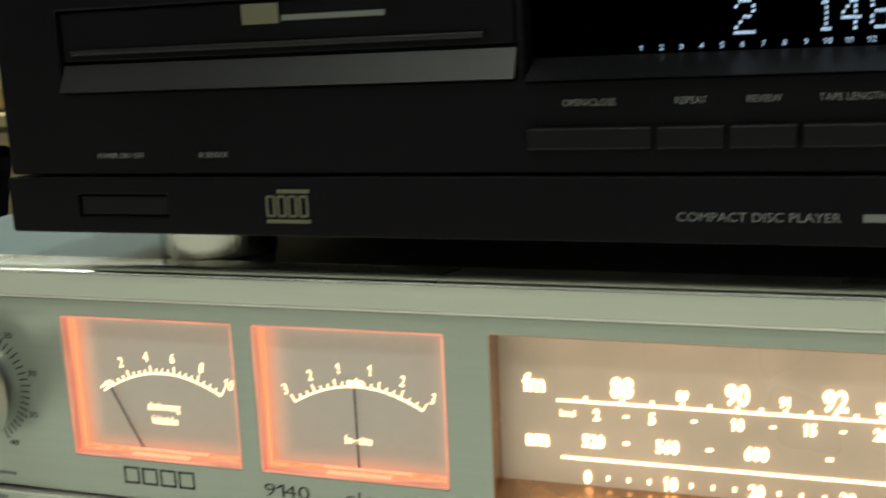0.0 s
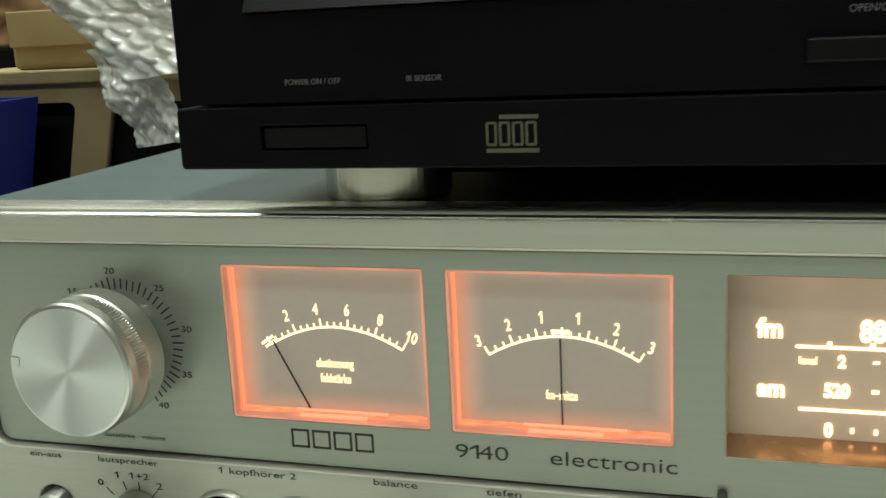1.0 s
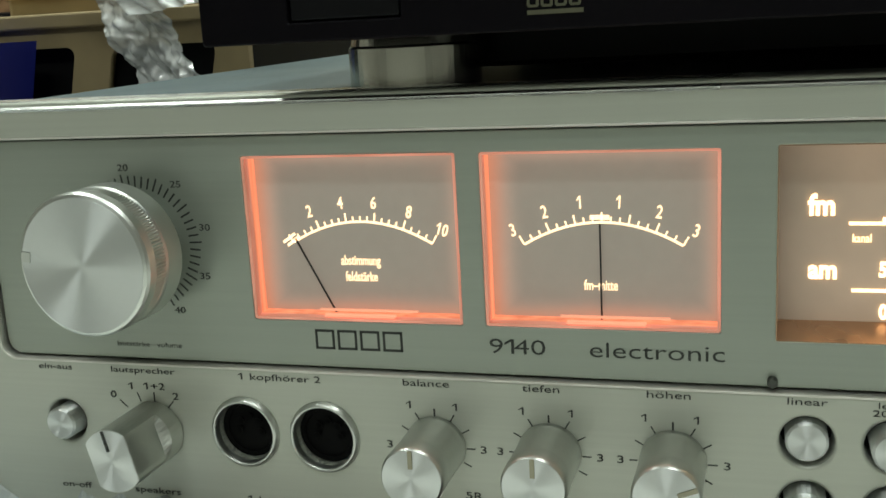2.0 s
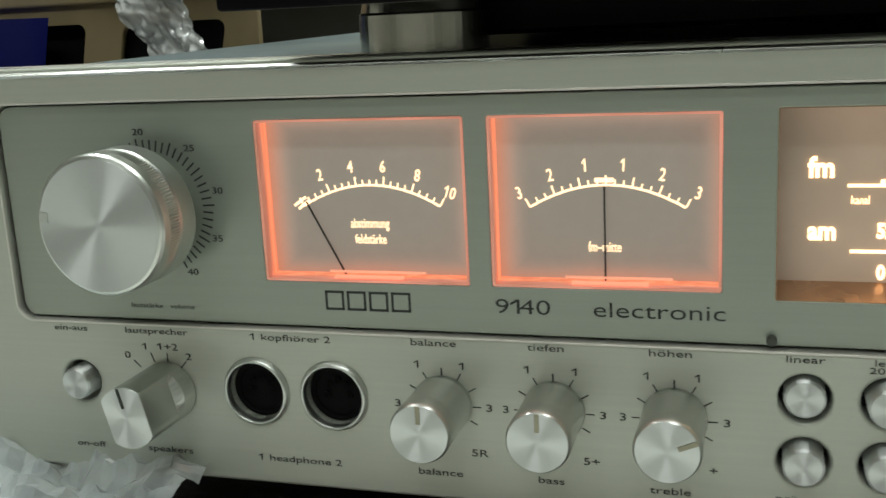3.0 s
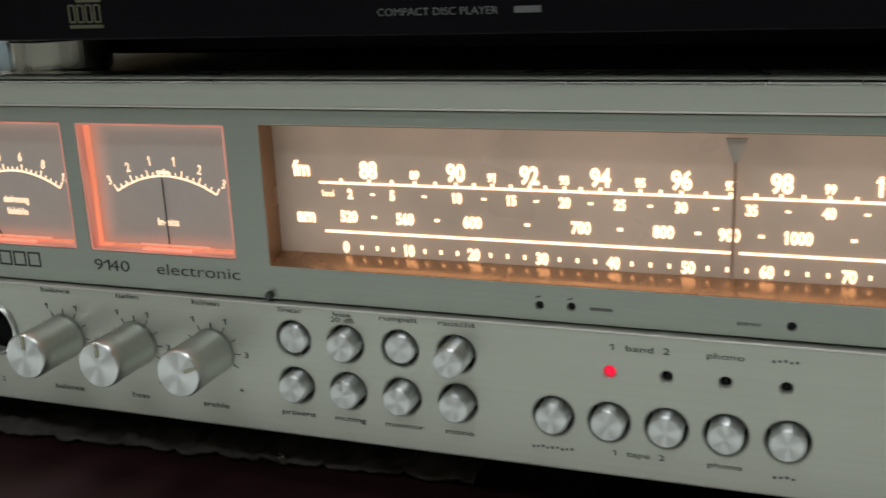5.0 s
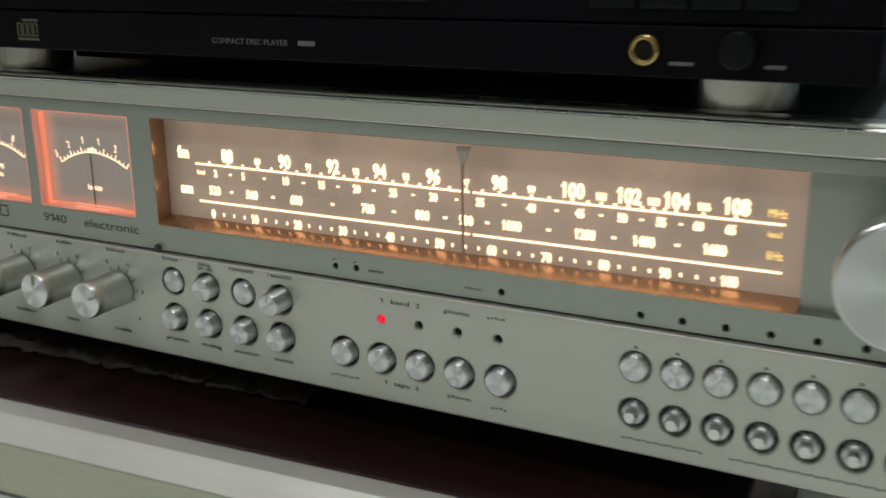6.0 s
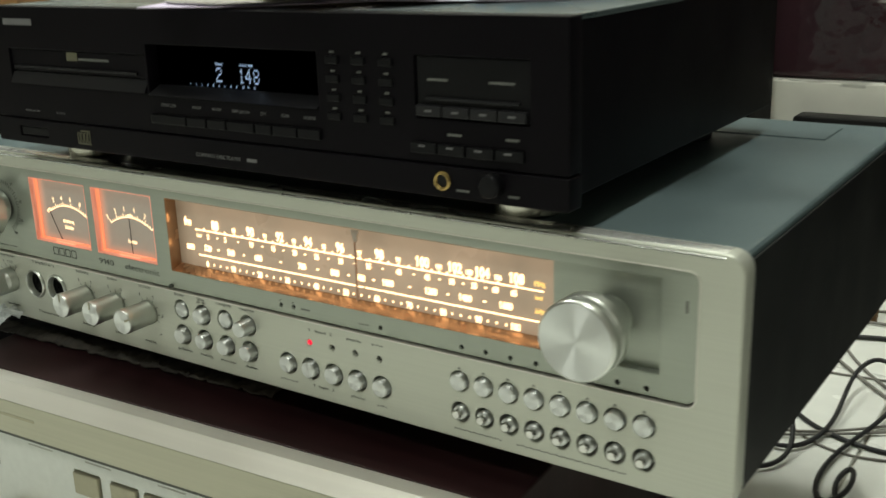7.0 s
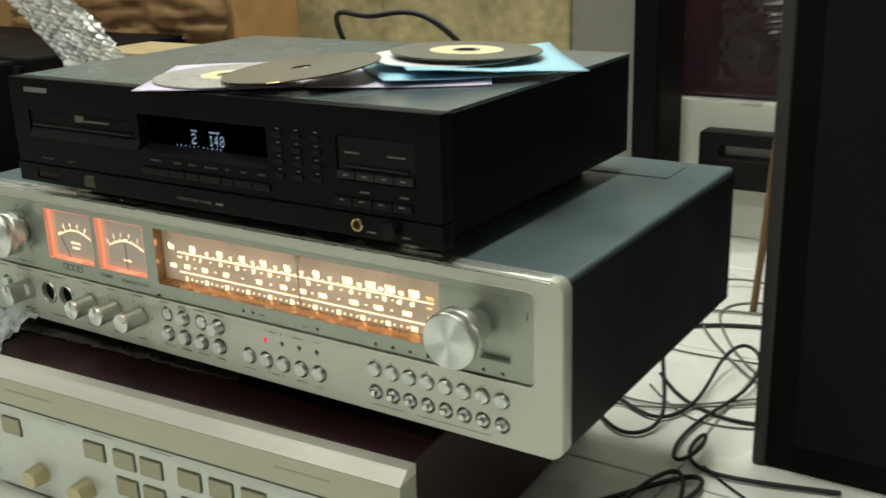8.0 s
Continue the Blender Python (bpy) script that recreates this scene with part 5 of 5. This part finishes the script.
# ---- against the wall, behind the player ----
board = thing("rough_board", -0.25, 0.91, FLOOR_Z, "rough tan board leaning upright behind the player", "board")
part("slab", box(-0.530, 0.011, 0.886, 0.936, FLOOR_Z, 0.200, 0.005), M_STONE, board)
part("edge_strip", box(-0.536, -0.5305, 0.884, 0.938, FLOOR_Z, 0.201, 0.002), M_GREY, board, "plain grey edge of the board")
board2 = thing("grey_board", 0.06, 0.91, FLOOR_Z, "plain grey board standing beside the rough tan board", "board")
part("slab", box(0.015, 0.119, 0.881, 0.936, FLOOR_Z, 0.200, 0.004), M_GREY, board2)
part("edge_strip", box(0.1195, 0.1225, 0.880, 0.937, FLOOR_Z, 0.201, 0.001), M_SPKEDGE, board2, "dark worn edge of the board")
# Made-up dark box that fills the black gap and hides the wall.
dark = thing("dark_box", -0.62, 1.08, FLOOR_Z, "dark box added to fill the black gap between the carton and the rough board", "speaker")
part("cabinet", box(-0.722, -0.538, 1.011, 1.173, FLOOR_Z, 0.26, 0.004), M_SPEAKER, dark)
part("front_cloth", box(-0.716, -0.544, 1.004, 1.011, FLOOR_Z + 0.02, 0.25, 0.002), M_SPEAKER, dark, "black front cloth")
post = thing("dark_box", 0.141, 0.90, FLOOR_Z, "tall narrow black cabinet standing behind the player", "speaker")
part("cabinet", box(0.1230, 0.1640, 0.861, 0.955, FLOOR_Z, 0.34, 0.003), M_SPEAKER, post)
part("front_cloth", box(0.1255, 0.1615, 0.855, 0.861, FLOOR_Z + 0.02, 0.33, 0.002), M_SPEAKER, post, "black front cloth")

shelf = thing("black_stand", 0.38, 0.98, FLOOR_Z, "low black metal stand in front of the cream wall", "stand")
part("top", plate(rrect(0.192, 0.590, -0.174, -0.0890, 0.005), [rrect(0.223, 0.540, -0.129, -0.109, 0.004)], 0.955, 0.036, 0.002), M_BLACK, shelf)
for x in (0.545, 0.572):
    part("leg", box(x, x + 0.017, 0.959, 0.990, FLOOR_Z, -0.173, 0.002), M_BLACK, shelf)


def creases(a, b):
    """Tight film: short sideways folds in patches."""
    patch = max(0.0, min(1.0, 0.5 + 2.2 * noise.noise(Vector((3.1 * a, 4.0 * b, 8.0))) + 0.8 * (a - 0.45)))
    fold = (1 - abs(noise.noise(Vector((9 * a + 5 * b, 34 * b - 5 * a, 3.0))))) ** 5
    return 0.002 + crumple(a, b, 0.0014, 9, 11.0) + 0.0050 * patch * fold


bundle = thing("wrapped_carton", 0.33, 1.05, FLOOR_Z, "maroon carton tightly wrapped in shiny clear film", "carton")
part("carton_body", box(0.120, 0.62, 1.011, 1.061, -0.048, 0.43, 0.010, 3), M_WRAPBOX, bundle)
part("film", sheet((0.117, 1.004, -0.056), (0.50, 0, 0), (0, -0.001, 0.50), 130, 300, creases), F_WRAP, bundle, "glossy creased shrink film", None, True)
part("base_board", box(0.115, 0.62, 1.001, 1.063, FLOOR_Z, -0.0490, 0.003), M_WALL, bundle, "cream board under the carton")

for pts, r in ((((0.362, 0.70, FLOOR_Z), (0.375, 0.70, -0.10), (0.383, 0.702, 0.07), (0.392, 0.705, 0.22)), 0.0048), (((0.338, 0.86, FLOOR_Z), (0.362, 0.87, -0.215), (0.388, 0.89, -0.160)), 0.008), (((0.374, 0.86, FLOOR_Z), (0.375, 0.87, -0.21), (0.378, 0.90, -0.160)), 0.010)):
    st = part("wooden_stick", tube(pts, r), M_STICK, None)
    tagged(st, "thin brown wooden stick leaning against the wall", "stick", "sticks by the wall")

speaker = thing("loudspeaker", 0.62, 0.42, FLOOR_Z, "tall black floor loudspeaker with a grey edge strip", "speaker")
part("cabinet", box(0.484, 0.80, 0.330, 0.620, FLOOR_Z, 0.62, 0.004), M_SPEAKER, speaker)
# Lighter strip put in for a reflection along the cabinet edge.
part("edge_sheen", box(0.4750, 0.4875, 0.3285, 0.348, FLOOR_Z + 0.001, 0.62, 0.0025), M_SPKEDGE, speaker, "grey-brown strip added for a reflection along the edge")
part("front_cloth", box(0.512, 0.790, 0.3225, 0.3300, FLOOR_Z + 0.03, 0.60, 0.002), M_CLOTH, speaker, "black front cloth")

# ---- cables ----
Z = FLOOR_Z


def cable(points, r, label, material=M_RUBBER):
    ob = part("cable", tube(points, r), material, None)
    tagged(ob, label, "cable", "cables on the floor")


cable([(0.30, 0.40, Z + 0.004), (0.335, 0.375, Z + 0.004), (0.375, 0.350, Z + 0.004), (0.395, 0.42, Z + 0.004), (0.385, 0.50, Z + 0.02), (0.40, 0.545, Z + 0.03), (0.432, 0.52, Z + 0.02), (0.430, 0.46, Z + 0.006), (0.405, 0.385, Z + 0.004), (0.402, 0.32, Z + 0.004), (0.420, 0.27, Z + 0.012), (0.437, 0.30, Z + 0.016), (0.425, 0.36, Z + 0.01), (0.414, 0.32, Z + 0.004), (0.436, 0.28, Z + 0.004), (0.49, 0.29, Z + 0.004), (0.56, 0.31, Z + 0.004)], 0.0021, "thick black mains cable looping over the tiles")
cable([(0.40, 0.14, Z + 0.004), (0.398, 0.19, Z + 0.004), (0.412, 0.245, Z + 0.012), (0.432, 0.265, Z + 0.016), (0.446, 0.235, Z + 0.010), (0.452, 0.18, Z + 0.004), (0.47, 0.10, Z + 0.004)], 0.0021, "black cable end coiled on the tiles")
cable([(0.340, 0.44, -0.115), (0.343, 0.43, -0.17), (0.360, 0.40, -0.23), (0.380, 0.36, Z + 0.005), (0.365, 0.315, Z + 0.004), (0.335, 0.320, Z + 0.004), (0.300, 0.36, Z + 0.004)], 0.0021, "black cable hanging down behind the receiver")
for k, (a, b) in enumerate((((0.26, 0.41), (0.45, 0.47)), ((0.28, 0.375), (0.46, 0.45)))):
    cable([(a[0], a[1], Z + 0.003), (0.33 + 0.01 * k, 0.385 - 0.012 * k, Z + 0.003), (0.39, 0.40 + 0.01 * k, Z + 0.003), (b[0], b[1], Z + 0.003), (0.56, 0.56, Z + 0.003)], 0.0013, "thin grey signal cable on the tiles", M_GREY)
cable([(0.22, 0.62, Z + 0.003), (0.27, 0.655, Z + 0.003), (0.33, 0.69, Z + 0.003), (0.40, 0.70, Z + 0.003), (0.52, 0.69, Z + 0.003)], 0.0017, "grey cable running along the wall", M_GREY)
cable([(0.29, 0.70, Z + 0.003), (0.32, 0.62, Z + 0.003), (0.37, 0.56, Z + 0.003), (0.42, 0.50, Z + 0.003), (0.46, 0.47, Z + 0.003)], 0.0014, "thin grey cable crossing the tiles", M_GREY)
cable([(0.25, 0.72, Z + 0.003), (0.285, 0.77, Z + 0.012), (0.33, 0.80, Z + 0.012), (0.40, 0.79, Z + 0.003), (0.5, 0.76, Z + 0.003)], 0.0017, "dark cable at the foot of the wall", M_GREY)
cable([(0.02, 0.42, Z + 0.004), (-0.02, 0.44, 0.02), (-0.05, 0.40, 0.118), (-0.02, 0.375, 0.140), (0.03, 0.365, 0.128), (0.07, 0.37, 0.142), (0.12, 0.38, 0.128), (0.16, 0.42, 0.05), (0.17, 0.46, Z + 0.004)], 0.0032, "black cable arching behind the disc player")

for pts, r, mt in (([(0.300, 0.60, Z), (0.318, 0.628, Z), (0.372, 0.66, Z), (0.46, 0.66, Z)], 0.0026, M_RUBBER),
                   ([(0.38, 0.74, Z), (0.338, 0.73, Z), (0.322, 0.69, Z), (0.335, 0.65, Z), (0.362, 0.60, Z), (0.392, 0.55, Z), (0.44, 0.50, Z)], 0.0015, M_GREY),
                   ([(0.30, 0.545, Z), (0.34, 0.535, Z), (0.38, 0.545, Z), (0.47, 0.555, Z)], 0.0011, M_GREY),
                   ([(0.33, 0.47, Z), (0.365, 0.425, Z), (0.395, 0.41, Z), (0.43, 0.395, Z), (0.47, 0.405, Z), (0.53, 0.43, Z)], 0.0020, M_RUBBER),
                   ([(0.33, 0.44, Z), (0.38, 0.385, Z), (0.425, 0.375, Z), (0.475, 0.40, Z), (0.53, 0.44, Z)], 0.0011, M_GREY),
                   ([(0.36, 0.16, Z), (0.395, 0.215, Z), (0.428, 0.272, Z), (0.452, 0.275, Z + 0.004), (0.455, 0.235, Z + 0.004), (0.43, 0.19, Z), (0.42, 0.12, Z)], 0.0024, M_RUBBER),
                   ([(0.440, 0.300, Z), (0.475, 0.270, Z), (0.530, 0.235, Z), (0.62, 0.21, Z)], 0.0012, M_RUBBER)):
    cable([(x, y, z + r + 0.0004) for x, y, z in pts], r, "thin black cable in the tangle on the tiles" if mt is M_RUBBER else "thin grey signal cable on the tiles", mt)

# ---- floor tiles ----
TILE = 0.30
tile_meshes = []
for k in range(3):
    me = mesh_of(box(-TILE / 2 + 0.0012, TILE / 2 - 0.0012, -TILE / 2 + 0.0012, TILE / 2 - 0.0012, -0.008, 0.0, 0.001, 1), "tile")
    me.materials.append(M_TILE)
    tile_meshes.append(me)
for i in range(-7, 8):
    for j in range(-9, 4):
        x, y = 0.270 + TILE * i, 0.412 + TILE * j
        if ROOM[0] < x - TILE / 2 and x + TILE / 2 < ROOM[1] and ROOM[2] < y - TILE / 2 and y + TILE / 2 < WALL_Y + 0.001:
            part("tile", tile_meshes[(i + 2 * j) % 3], M_TILE, floor_ob, "", Matrix.Translation((x, y, FLOOR_Z)))
